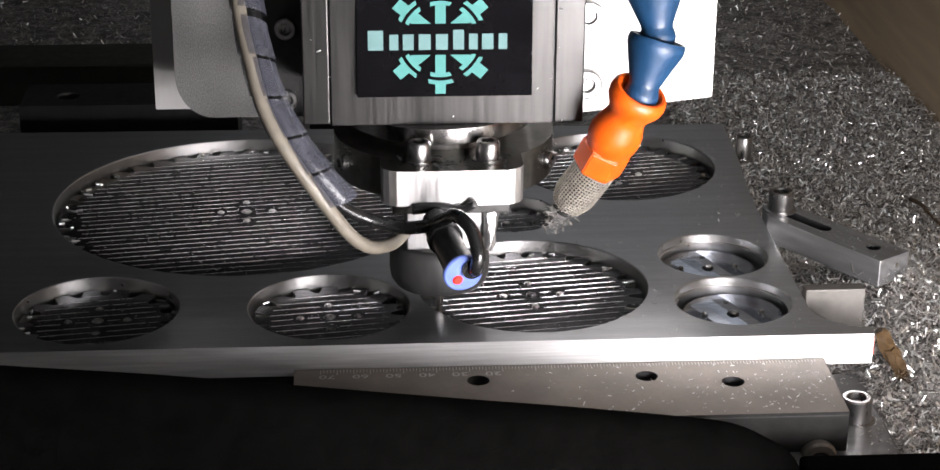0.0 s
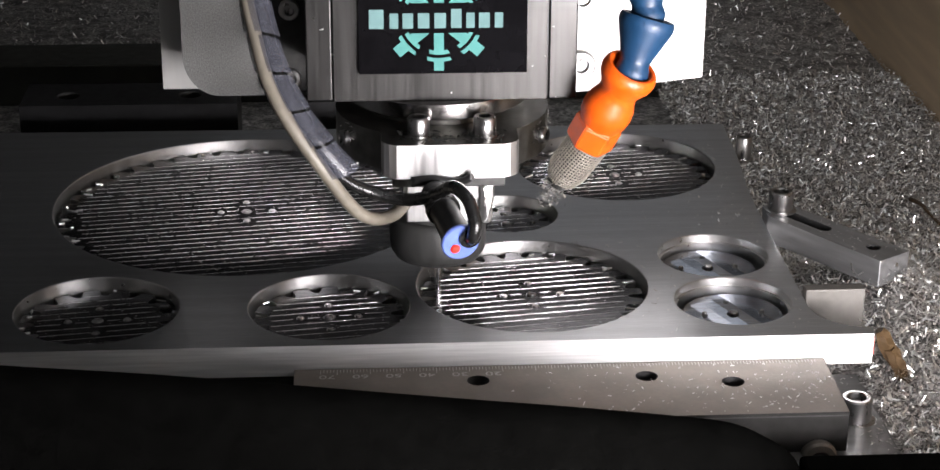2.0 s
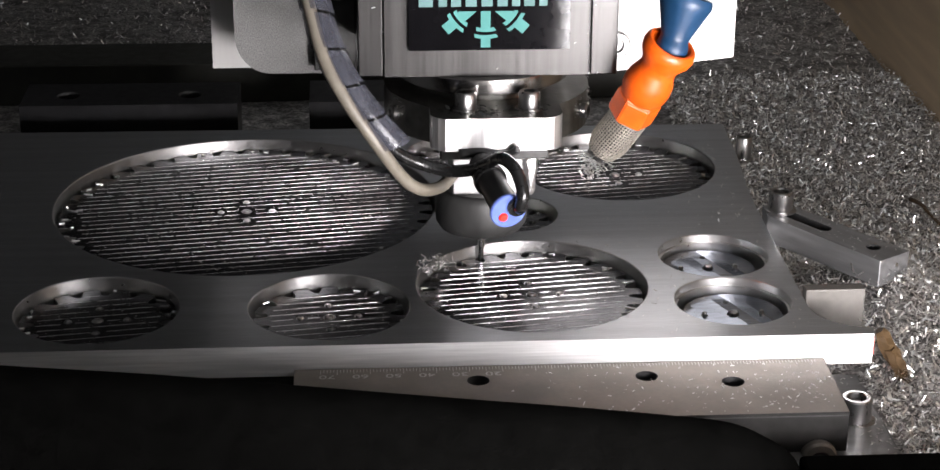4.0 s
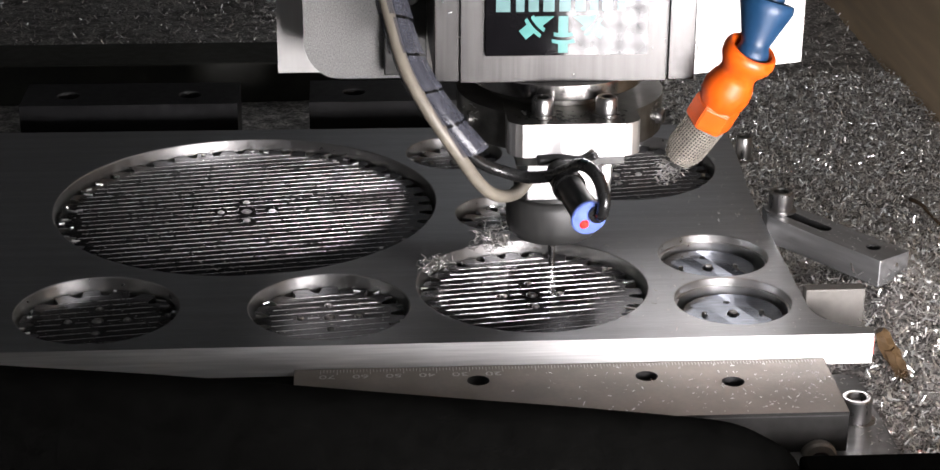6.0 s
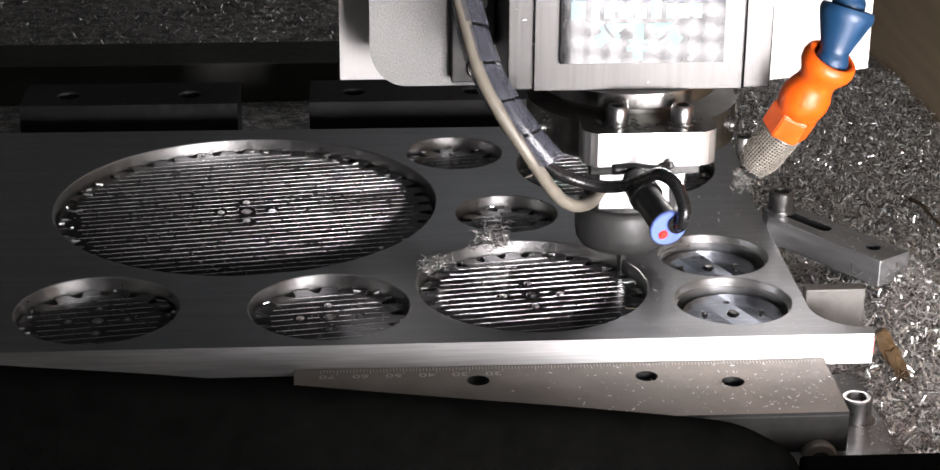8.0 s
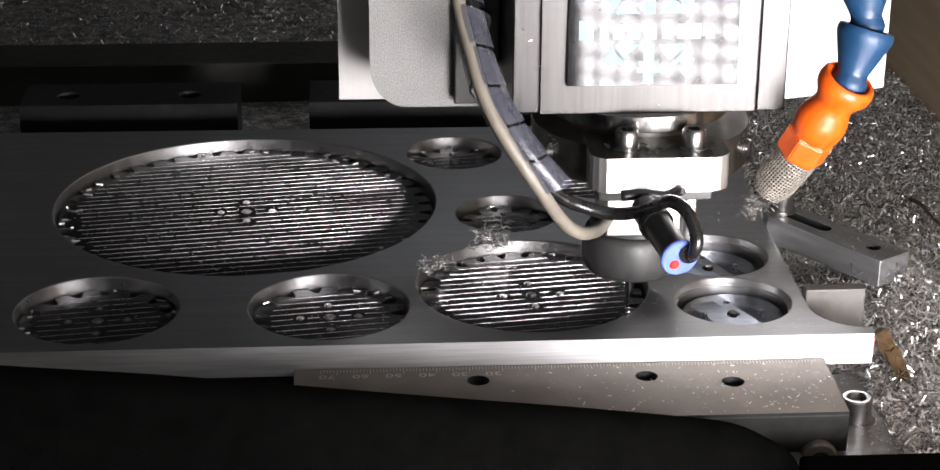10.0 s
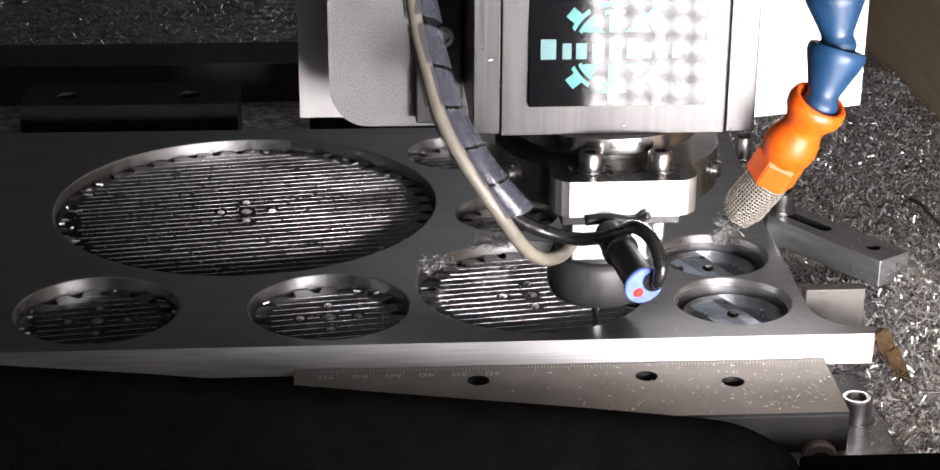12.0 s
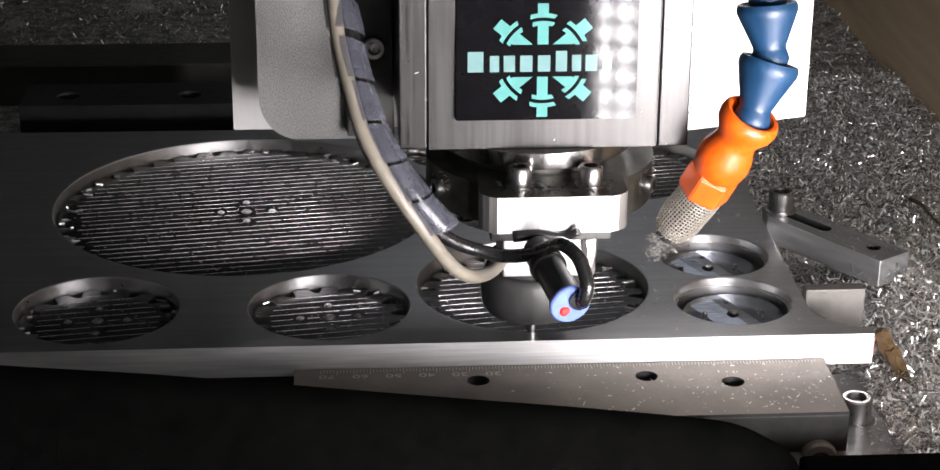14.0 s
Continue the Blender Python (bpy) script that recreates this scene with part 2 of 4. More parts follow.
def sheet(outer, holes, z1, z0, bm=None, top=0, side=0, bore=0, draft=0.0, lip=0.0):
    """A flat plate of that outline, with holes right through, from z1 down to z0. Material slots for the faces."""
    bm = bm or bmesh.new()
    loops = [outer] + holes

    def drawn_in(k, lp, z):
        """Holes narrow towards the underside by the draft and widen at the top by the lip."""
        if not k or not (draft if z == z0 else lip):
            return lp
        cx, cy = sum(p[0] for p in lp) / len(lp), sum(p[1] for p in lp) / len(lp)
        f = 1 + (lip if z == z1 else -draft) / math.hypot(lp[0][0] - cx, lp[0][1] - cy)
        return [(cx + (x - cx) * f, cy + (y - cy) * f) for x, y in lp]

    for z, idx in ((z1, top), (z0, top)):
        es = []
        for k, lp in enumerate(loops):
            vs = [bm.verts.new((x, y, z)) for x, y in drawn_in(k, lp, z)]
            es += [bm.edges.new((vs[i], vs[(i + 1) % len(vs)])) for i in range(len(vs))]
        r = bmesh.ops.triangle_fill(bm, edges=es, use_beauty=True, normal=(0, 0, 1))
        for f in r["geom"]:
            if isinstance(f, bmesh.types.BMFace):
                f.material_index = idx
                if (f.normal.z > 0) != (z == z1):
                    f.normal_flip()
    for k, lp in enumerate(loops):
        n = len(lp)
        a = [bm.verts.new((x, y, z1 - (lip if k else 0))) for x, y in lp]
        if k and lip:
            rim = [bm.verts.new((x, y, z1)) for x, y in drawn_in(k, lp, z1)]
            for i in range(n):
                j = (i + 1) % n
                f = bm.faces.new((rim[j], a[j], a[i], rim[i]))
                f.material_index = bore
                f.smooth = True
        b = [bm.verts.new((x, y, z0)) for x, y in drawn_in(k, lp, z0)]
        area = sum(lp[i][0] * lp[(i + 1) % n][1] - lp[(i + 1) % n][0] * lp[i][1] for i in range(n))
        for i in range(n):
            j = (i + 1) % n
            q = (a[i], b[i], b[j], a[j])
            if (area < 0) != (k > 0):
                q = q[::-1]
            f = bm.faces.new(q)
            f.material_index = side if k == 0 else bore
            f.smooth = k > 0
    bmesh.ops.remove_doubles(bm, verts=bm.verts, dist=0.001)
    for e in bm.edges:
        if len(e.link_faces) == 2 and e.calc_face_angle(0.0) > 0.5:
            e.smooth = False
    return bm


def circle(x, y, r, n=96, a0=0.0):
    return [(x + r * math.cos(a0 + 2 * math.pi * i / n), y + r * math.sin(a0 + 2 * math.pi * i / n)) for i in range(n)]


# ---------------------------------------------------------------- setting
BED_Z = -22.0


def bed_lift(x, y):
    """Chips heaped against the clamp."""
    return 15.0 * math.exp(-((x - 196) / 22.0) ** 2 - ((y - 62) / 34.0) ** 2) + 4.0 * math.exp(-((x - 215) / 30.0) ** 2 - ((y + 10) / 60.0) ** 2)


bm = bmesh.new()
bmesh.ops.create_grid(bm, x_segments=150, y_segments=200, size=0.5)
for v in bm.verts:
    x, y = -420 + (v.co.x + 0.5) * 720, -760 + (v.co.y + 0.5) * 1500
    h = 2.2 * noise.noise(Vector((x, y, 0)) * 0.03) + 1.1 * noise.noise(Vector((x, y, 5)) * 0.12)
    far = min(1.0, max(0.0, (y - 300) / 60.0))
    v.co = Vector((x, y, BED_Z - 1.5 + h * (0.5 + 0.5 * far) + bed_lift(x, y)))
for f in bm.faces:
    f.smooth = True
thing("ground", bm, M_BED, "grey bed of packed aluminium chips under the machine", "ground", kind="structure")

thing("wall_right", box(275, 293, -150, 740, -40, 420, 1.0), M_WOOD, "brown wooden board wall of the enclosure", "wall", kind="structure")
thing("wall_return", box(293.5, 420, -150, -132, -40, 420, 1.0), M_WALL, "dark sheet wall beside the lamp", "wall", kind="structure")
thing("wall_lamp_side", box(421, 440, -760, -132, -40, 420, 1.0), M_WALL, "dark sheet wall behind the lamp", "wall", kind="structure")
thing("floor_lamp_side", box(300, 420, -760, -151, -40, -24, 1.0), M_WALL, "dark sheet floor under the lamp", "floor", kind="structure")
thing("wall_left", box(-440, -420, -760, 740, -40, 420, 1.0), M_WALL, "dark sheet wall of the enclosure", "wall", kind="structure")
thing("wall_back", box(-440, 293, 741, 760, -40, 420, 1.0), M_WALL, "dark sheet wall behind the machine", "wall", kind="structure")
thing("wall_front", box(-440, 440, -780, -761, -40, 420, 1.0), M_WALL, "dark sheet wall at the operator's side", "wall", kind="structure")
# added overhead, out of view, to darken what the plate's left side reflects
thing("ceiling", box(-440, 30, -760, 740, 421, 440, 1.0), M_WALL, "unseen dark sheet added over the left half to dim reflections", "ceiling", kind="structure")


# ---------------------------------------------------------------- the plate with its bores
BORES = dict(big=(-20.7, 123.3, 68.1), a=(-63.2, 30.3, 25.6), b=(9.5, 29.5, 25.4), c=(75.0, 43.7, 37.4), d=(117.0, 155.2, 37.4),
             e=(71.8, 106.9, 18.0), f=(56.8, 172.0, 18.3), g=(138.1, 65.0, 18.3), h=(137.7, 27.2, 18.5))


def build_plate():
    outline = [(-210, 0), (176.3, 0), (177.0, 4.6)]
    cx, cy, r = 177.0, 21.0, 16.4
    outline += [(cx - r * math.sin(a), cy - r * math.cos(a)) for a in [radians(k) for k in range(9, 91, 9)]]
    outline += [(161.0, 66), (161.8, 118), (165.3, 163), (166.8, 201.5), (-210, 204.5)]
    holes = [circle(x, y, r, 360) for x, y, r in BORES.values()]
    bm = sheet(outline, holes, 0.0, -10.0, top=0, side=1, bore=2, draft=0.6, lip=0.3)
    return thing("aluminium_plate", bm, [M_PLATE, M_EDGE, M_BORE], "grey milled aluminium plate with round pockets holding cut gears", "metal plate")


build_plate()
thing("support_board", box(-215, 158, 2, 200, BED_Z - 2, -10.05, 0.6), M_DECK, "dark flat board under the aluminium plate", "board")


# ---------------------------------------------------------------- gears in the bores
LAY = radians(8.5)
GEAR_Z = -4.0


def gear_outline(r_out, r_root, teeth, turn=0.0):
    """Round-bottomed gaps between blunt teeth, as an end mill leaves them."""
    pts = []
    n = teeth * 14
    for i in range(n):
        a = 2 * math.pi * i / n
        u = (a * teeth / (2 * math.pi)) % 1.0
        if u < 0.5:
            r = r_out - (r_out - r_root) * math.sin(math.pi * u / 0.5) ** 0.6
        else:
            r = r_out
        pts.append((r * math.cos(a + turn), r * math.sin(a + turn)))
    return pts


def five_holes(r_mid, r_side, spread=9.2):
    hs = [circle(0, 0, r_mid, 20)]
    for k in range(4):
        a = LAY * 0.3 + k * math.pi / 2
        hs.append(circle(spread * math.cos(a), spread * math.sin(a), r_side, 16))
    return hs


def build_gear(x, y, r, teeth, turn, label, rng):
    r_out, r_root = r - 1.25, r - 6.0
    g = empty("gear", pose(x * MM, y * MM, GEAR_Z * MM), label, "gear", "gears cut in the plate")
    # tooth sides take the paler bore metal, so they look lit beside the face
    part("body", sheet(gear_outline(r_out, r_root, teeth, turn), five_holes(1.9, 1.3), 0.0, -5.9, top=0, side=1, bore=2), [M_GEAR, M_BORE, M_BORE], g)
    for px, py, pr in [(0, 0, 1.5)] + [(9.2 * math.cos(LAY * 0.3 + q * math.pi / 2), 9.2 * math.sin(LAY * 0.3 + q * math.pi / 2), 0.95) for q in range(4)]:
        part("pin", lathe([(pr, -5.0), (pr, 0.35), (pr * 0.86, 0.5), (pr * 0.5, 0.5), (pr * 0.4, 0.1), (0.05, 0.05)], (px, py, 0), (px, py, 1), 18), M_SCREW, g, "bright steel locating pin")
    # steps left by each pass of the cutter, one to a line
    pitch, c, s = 4.0, math.cos(LAY), math.sin(LAY)
    stops = ((0, 0, 2.5), (9.2, 0, 1.8), (-9.2, 0, 1.8), (0, 9.2, 1.8), (0, -9.2, 1.8))
    k = -r + 1.0 + rng.uniform(0, 2)
    thick = 0.059 if r > 60 else 0.054
    while k < r:
        half = math.sqrt(max(0.0, (r_root + 0.4) ** 2 - k * k)) * rng.uniform(0.93, 1.0)
        cuts = sorted((hx - hr - 0.5, hx + hr + 0.5) for hx, hy, hr in stops if abs(k - hy) < hr + 0.4)
        spans, u = [], -half
        for lo, hi in cuts:
            spans.append((u, lo))
            u = hi
        spans.append((u, half))
        bm = bmesh.new()
        for u0, u1 in spans:
            u = u0
            while u < u1 - 1.5:
                ln = min(rng.choice((rng.uniform(3, 9), rng.uniform(10, 40))), u1 - u)
                h, w, sk = thick * rng.uniform(0.7, 1.2), 0.2, rng.uniform(-0.015, 0.015)
                prof = ((0, 0), (0.018, h), (0.10, h), (w, 0))
                a = [bm.verts.new(((u * c - (k + dk + sk) * s), (u * s + (k + dk + sk) * c), z)) for dk, z in prof]
                b = [bm.verts.new((((u + ln) * c - (k + dk + sk) * s), ((u + ln) * s + (k + dk + sk) * c), z)) for dk, z in prof]
                for i in range(3):
                    bm.faces.new((a[i], b[i], b[i + 1], a[i + 1]))
                bm.faces.new(a)
                bm.faces.new(b[::-1])
                u += ln + rng.uniform(0.1, 0.5)
        if len(bm.faces):
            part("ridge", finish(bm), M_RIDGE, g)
        else:
            bm.free()
        k += pitch
    # burrs standing on the teeth
    for j in range(int(teeth * 0.8)):
        a = rng.uniform(0, 2 * math.pi)
        rad, ln = r_out * rng.uniform(0.90, 0.985), rng.choice((rng.uniform(0.5, 1.1), rng.uniform(0.8, 2.0)))
        q = Matrix.Translation((rad * math.cos(a), rad * math.sin(a), 0.3)) @ Euler((rng.uniform(-0.5, 0.5), rng.uniform(-0.25, 0.25), LAY + rng.uniform(-0.5, 0.5))).to_matrix().to_4x4()
        bmb = box(-ln, ln, -0.28, 0.28, -0.45, 0.12, 0.1, segs=1)
        bmesh.ops.transform(bmb, matrix=q, verts=bmb.verts)
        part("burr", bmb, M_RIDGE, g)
    return g


rng = random.Random(4)
for key, teeth, turn, label in (("big", 44, 0.05, "largest gear of bright aluminium with cutter ridges in its pocket"),
                                ("c", 27, 0.1, "medium aluminium gear being cut with many bright ridges"),
                                ("d", 27, 0.0, "medium aluminium gear with bright ridges near the plate corner"),
                                ("a", 15, 0.2, "small aluminium gear with bright ridges in a dim pocket"),
                                ("b", 15, 0.0, "small aluminium gear with bright ridges and scalloped teeth"),
                                ("e", 12, 0.1, "tiny aluminium gear with ridges in a round pocket"),
                                ("f", 12, 0.3, "tiny aluminium gear at the back edge of the plate")):
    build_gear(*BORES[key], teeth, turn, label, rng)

for key, dx in (("g", -1.4), ("h", 0.3)):
    x, y, r = BORES[key]
    g = empty("turned_disc", pose((x + dx) * MM, y * MM, -4.9 * MM), "smooth turned aluminium disc with small drilled holes in its pocket", "metal disc", "turned discs in the plate")
    part("body", sheet(circle(0, 0, r - 2.6, 80), five_holes(2.1, 1.1, 9.3), 0, -3.7, bore=1), [M_DISC, M_BORE], g)
    for px, py, pr in ((0, 0, 1.5), (9.3, 0.4, 0.8), (-9.3, -0.4, 0.8)):
        part("pin", lathe([(pr, -3.0), (pr, 0.8), (pr * 0.8, 1.1), (pr * 0.3, 1.0)], (px, py, 0), (px, py, 1), 16), M_SCREW, g, "bright steel locating pin")
    bm = lathe([(r - 0.02, 0.9), (r - 0.9, 0.9), (r - 1.0, -3.6), (r - 0.02, -3.6)], n=280)
    for f in [f for f in bm.faces if len(f.verts) > 4]:
        bm.faces.remove(f)
    bmesh.ops.translate(bm, verts=bm.verts, vec=(-dx, 0, 1.4))
    part("step_ring", bm, M_BORE, g, "bright turned step in the pocket wall")


# ---------------------------------------------------------------- the jaw in front with its scale
def build_jaw():
    j = empty("vise_jaw", pose(0, 0, 0), "brownish steel jaw bar with engraved millimetre scale and three holes", "vise jaw")
    outline = [(-1.2, -36.4), (160.2, -36.4), (161.0, -0.6), (-1.0, -0.4)]
    holes = [circle(54, -10.5, 3.4, 28), circle(104.8, -10.2, 3.4, 28), circle(130.1, -15.2, 3.4, 28)]
    # sides get the near-black copy, so the front face looks shadowed
    part("bar", sheet(outline, holes, -7.7, -36.0, top=0, side=2, bore=1), [M_JAW, M_HOLE, M_JAW_SHADED], j)
    bm = bmesh.new()
    for k in range(0, 152):
        x = 8.9 + 3.0 + 70.0 - 75 + k
        ln = 3.6 if k % 10 == 5 else (2.9 if k % 5 == 0 else 2.1)
        box(x - 0.12, x + 0.12, -0.9 - ln, -0.9, -7.74, -7.66, 0, bm)
    tagged(part("scale_ticks", bm, M_ENGRAVE, j, "fine engraved scale lines"), kind="stuff")
    for k, n in enumerate((70, 60, 50, 40, 30, 20)):
        cu = bpy.data.curves.new("numeral", "FONT")
        cu.body, cu.size, cu.align_x, cu.align_y, cu.extrude = str(n), 3.4 * MM, "CENTER", "CENTER", 0.00003
        tmp = new("numeral", cu)
        me = bpy.data.meshes.new_from_object(tmp.evaluated_get(bpy.context.evaluated_depsgraph_get()))
        bpy.data.objects.remove(tmp)
        me.materials.clear()
        me.materials.append(M_ENGRAVE)
        ob = new("numeral", me)
        ob.parent = j
        ob.matrix_basis = pose((8.9 + 10 * k) * MM, -5.9 * MM, -7.68 * MM, 0, 0, 180) @ Matrix.Diagonal((1.5, 1, 1, 1))
    part("seam", box(-1.0, 160.1, -36.46, -36.2, -9.1, -8.7, 0), M_HOLE, j, "thin dark seam under the top plate")
    bm = lathe([(5.6, -1), (5.6, 2.2), (5.0, 3.0), (3.2, 3.2), (3.0, 1.2), (0.05, 1.0)], (151.8, -36.4, -22.2), (151.8, -37.4, -22.2), n=32)
    part("bolt_boss", bm, M_JAW, j)
    return j


build_jaw()


def socket_screw(x, y, z, r, h, label, group, tilt=0.0, mat=None):
    s = empty("socket_screw", pose(x * MM, y * MM, z * MM, tilt, 0, 0), label, "screw", group)
    k = r * 0.62
    prof = [(r * 0.96, 0), (r, 0.25), (r, h - 0.5), (r * 0.9, h), (k * 1.12, h), (k, h - 0.3), (k, h - 2.2), (0.05, h - 2.3)]
    part("head", lathe(prof, n=36), mat or M_SCREW, s)
    part("washer", lathe([(r * 1.28, -0.8), (r * 1.3, -0.7), (r * 1.3, -0.1), (r * 1.25, 0), (r * 0.5, 0)], n=36), mat or M_SCREW, s)
    return s


# base under the jaw end, its screw, and the small support by the plate corner
thing("base_bracket", box(140, 176, -48, 14, -30, -20.5, 0.6), M_STEEL, "grey steel bracket under the jaw end, strewn with chips", "bracket")
socket_screw(167.8, -16.6, -20.4, 4.7, 7.4, "dull zinc socket head screw standing beside the jaw", "clamping screws")
thing("back_stop", box(161.9, 181.2, 30.0, 35.0, -30, 1.7, 0.4), M_STOP, "plain ground steel stop block beside the plate", "steel block")


def build_clamp_bar():
    """A slotted clamp bar across the plate's edge."""
    a, b = Vector((164.9, 101.0)), Vector((197.0, 53.6))
    d = (b - a).normalized()
    ln = (b - a).length
    half = 7.2
    c = empty("clamp_bar", pose(a.x * MM, a.y * MM, -6.4 * MM, 0, 0, math.degrees(math.atan2(d.y, d.x))), "worn steel clamp bar with a long slot, beside the plate edge", "clamp")
    slot = [(6.0 + 2.5 * math.cos(t), 2.5 * math.sin(t)) for t in [radians(q) for q in range(90, 271, 18)]] + \
           [(25.5 + 2.5 * math.cos(t), 2.5 * math.sin(t)) for t in [radians(q) for q in range(-90, 91, 18)]]
    outline = [(-1.5, -2.2), (6, -half), (ln - 0.3, -half), (ln, -half + 0.3), (ln, half - 0.3), (ln - 0.3, half), (1.5, half), (-1.0, half - 2), (-1.5, half - 4)]
    part("bar", sheet(outline, [slot, circle(47.6, 0.3, 2.3, 24)], 9.4, 0.0, bore=1, lip=0.3), [M_STEEL, M_HOLE], c)
    return c


build_clamp_bar()
socket_screw(167.6, 96.8, 3.9, 4.3, 6.6, "zinc socket head screw in the clamp bar", "clamping screws")
socket_screw(172.5, 186.0, -9.0, 3.2, 9.0, "zinc socket head screw at the plate's rear corner", "clamping screws")

# rear rails and blocks, dim in the background
for x0, x1, label in ((-117.7, -29.1, "black rear stop block with two bolt holes, standing in shade"), (0.3, 92, "black rear stop block with chips on it, standing in shade")):
    b = empty("rear_block", pose(0, 0, 0), label, "stop block", "rear stop blocks")
    holes = [circle(x0 + 18.5, 243.6, 4.5, 24), circle(x0 + 68.6, 243.0, 4.5, 24)]
    part("body", sheet([(x0, 230), (x1, 230), (x1, 259), (x0, 260)], holes, 2.4, -24, bore=1, lip=0.4), [M_BLACK, M_HOLE], b)
thing("rear_rail", box(-300, 160, 312, 346, -24, -5, 0.8), M_DECK, "dark flat rail behind the plate dusted with chips", "rail")
thing("brown_twig", sweep(spline([(233.5, 159, -17.6), (235.2, 150, -16.4), (236.0, 143, -17.0), (238, 131, -18.2)], 4), lambda u: 0.9 - 0.4 * u, 6), M_STICK, "thin brown twig lying on the aluminium chips", "twig")


def build_stick():
    s = empty("wooden_stick", pose(0, 0, 0), "short splintered brown wooden stick leaning at the plate corner", "stick")
    rr = random.Random(5)
    for k, (p0, p1, w) in enumerate((((180.6, 9.5, -3.5), (187.0, 8.6, -15.0), 2.6), ((183.5, 7.4, -9.0), (190.0, 6.0, -20.5), 2.2), ((181.5, 11.5, -4.0), (184.5, 13.0, -13.0), 1.5))):
        p0, p1 = Vector(p0), Vector(p1)
        bm = sweep([p0.lerp(p1, t / 6) + Vector([rr.uniform(-0.35, 0.35) for _ in range(3)]) for t in range(7)], lambda u: w * (0.75 + 0.35 * math.sin(3.0 * u)), 5)
        for v in bm.verts:
            v.co += Vector([rr.uniform(-0.3, 0.3) for _ in range(3)])
        for f in bm.faces:
            f.smooth = False
        part("splinter", bm, M_STICK, s)
    return s


build_stick()
thing("red_mark", box(176.5, 177.0, 1.4, 3.4, -8.0, -2.2, 0.1, segs=1), M_REDPAINT, "red paint mark on the plate's sawn end", "paint mark")


# dark guard in front
def build_guard():
    top = [(-284.1, 47.0), (-153.6, 39.4), (-79.8, 33.0), (-73.7, 31.7), (-35.5, 28.2), (1.3, 24.1), (26.2, 21.2), (50.0, 18.5), (73.8, 15.9), (106.0, 11.9), (118.4, 9.5), (127.6, 4.8), (133.9, 0.1), (137.2, -6.3), (138.9, -19.3)]
    bm = bmesh.new()
    rows = []
    for x, z in [(p.x, p.z) for p in spline([(x, 0, z) for x, z in top], 4)]:
        rows.append([bm.verts.new((x, -74 + dy, z + dz)) for dy, dz in ((6, -70), (6, -8), (3, -2.5), (-1, 0), (-6, -5), (-12, -16), (-14, -70))])
    for a, b in zip(rows, rows[1:]):
        for i in range(6):
            f = bm.faces.new((a[i], a[i + 1], b[i + 1], b[i]))
            f.smooth = True
    bm.faces.new(rows[0])
    bm.faces.new(rows[-1])
    bmesh.ops.recalc_face_normals(bm, faces=bm.faces)
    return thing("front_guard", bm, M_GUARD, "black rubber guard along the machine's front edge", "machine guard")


build_guard()
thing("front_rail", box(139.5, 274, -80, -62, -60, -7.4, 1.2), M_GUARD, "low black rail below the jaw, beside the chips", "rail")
# added out of view: cuts the lamp off the jaw's lower front
thing("jaw_shade_bar", box(127, 186, -128, -106, -60, 2.0, 1.5), M_GUARD, "unseen black bar added to block lamp light from the jaw", "machine frame")


# ---------------------------------------------------------------- work lamp
def build_lamp():
    m = look(mm(*LAMP_AT), mm(*LAMP_TO))
    w, h = LAMP_SIZE
    lamp = empty("led_work_lamp", m, "flat work lamp with a grid of white diodes", "work lamp")
    bm = bmesh.new()
    bmesh.ops.create_grid(bm, x_segments=1, y_segments=1, size=0.5)
    for v in bm.verts:
        v.co = Vector((v.co.x * w, v.co.y * h, -0.5))
    for f in bm.faces:
        if f.normal.z > 0:
            f.normal_flip()
    part("diode_panel", bm, M_LED, lamp, "glowing grid of diodes")
    part("casing", box(-w / 2 - 4, w / 2 + 4, -h / 2 - 4, h / 2 + 4, 0, 22, 1.5), M_BLACK, lamp)
    part("foot", box(-12, 12, -h / 2 - 80, -h / 2, 4, 16, 1), M_BLACK, lamp)
    return lamp


build_lamp()


# ---------------------------------------------------------------- spindle head, origin on the cutter's axis at plate level
HEAD = empty("spindle_head", pose(0, 0, 0), "grey milling spindle head with black label, hoses and cutter", "spindle head")
TOP = 270.0


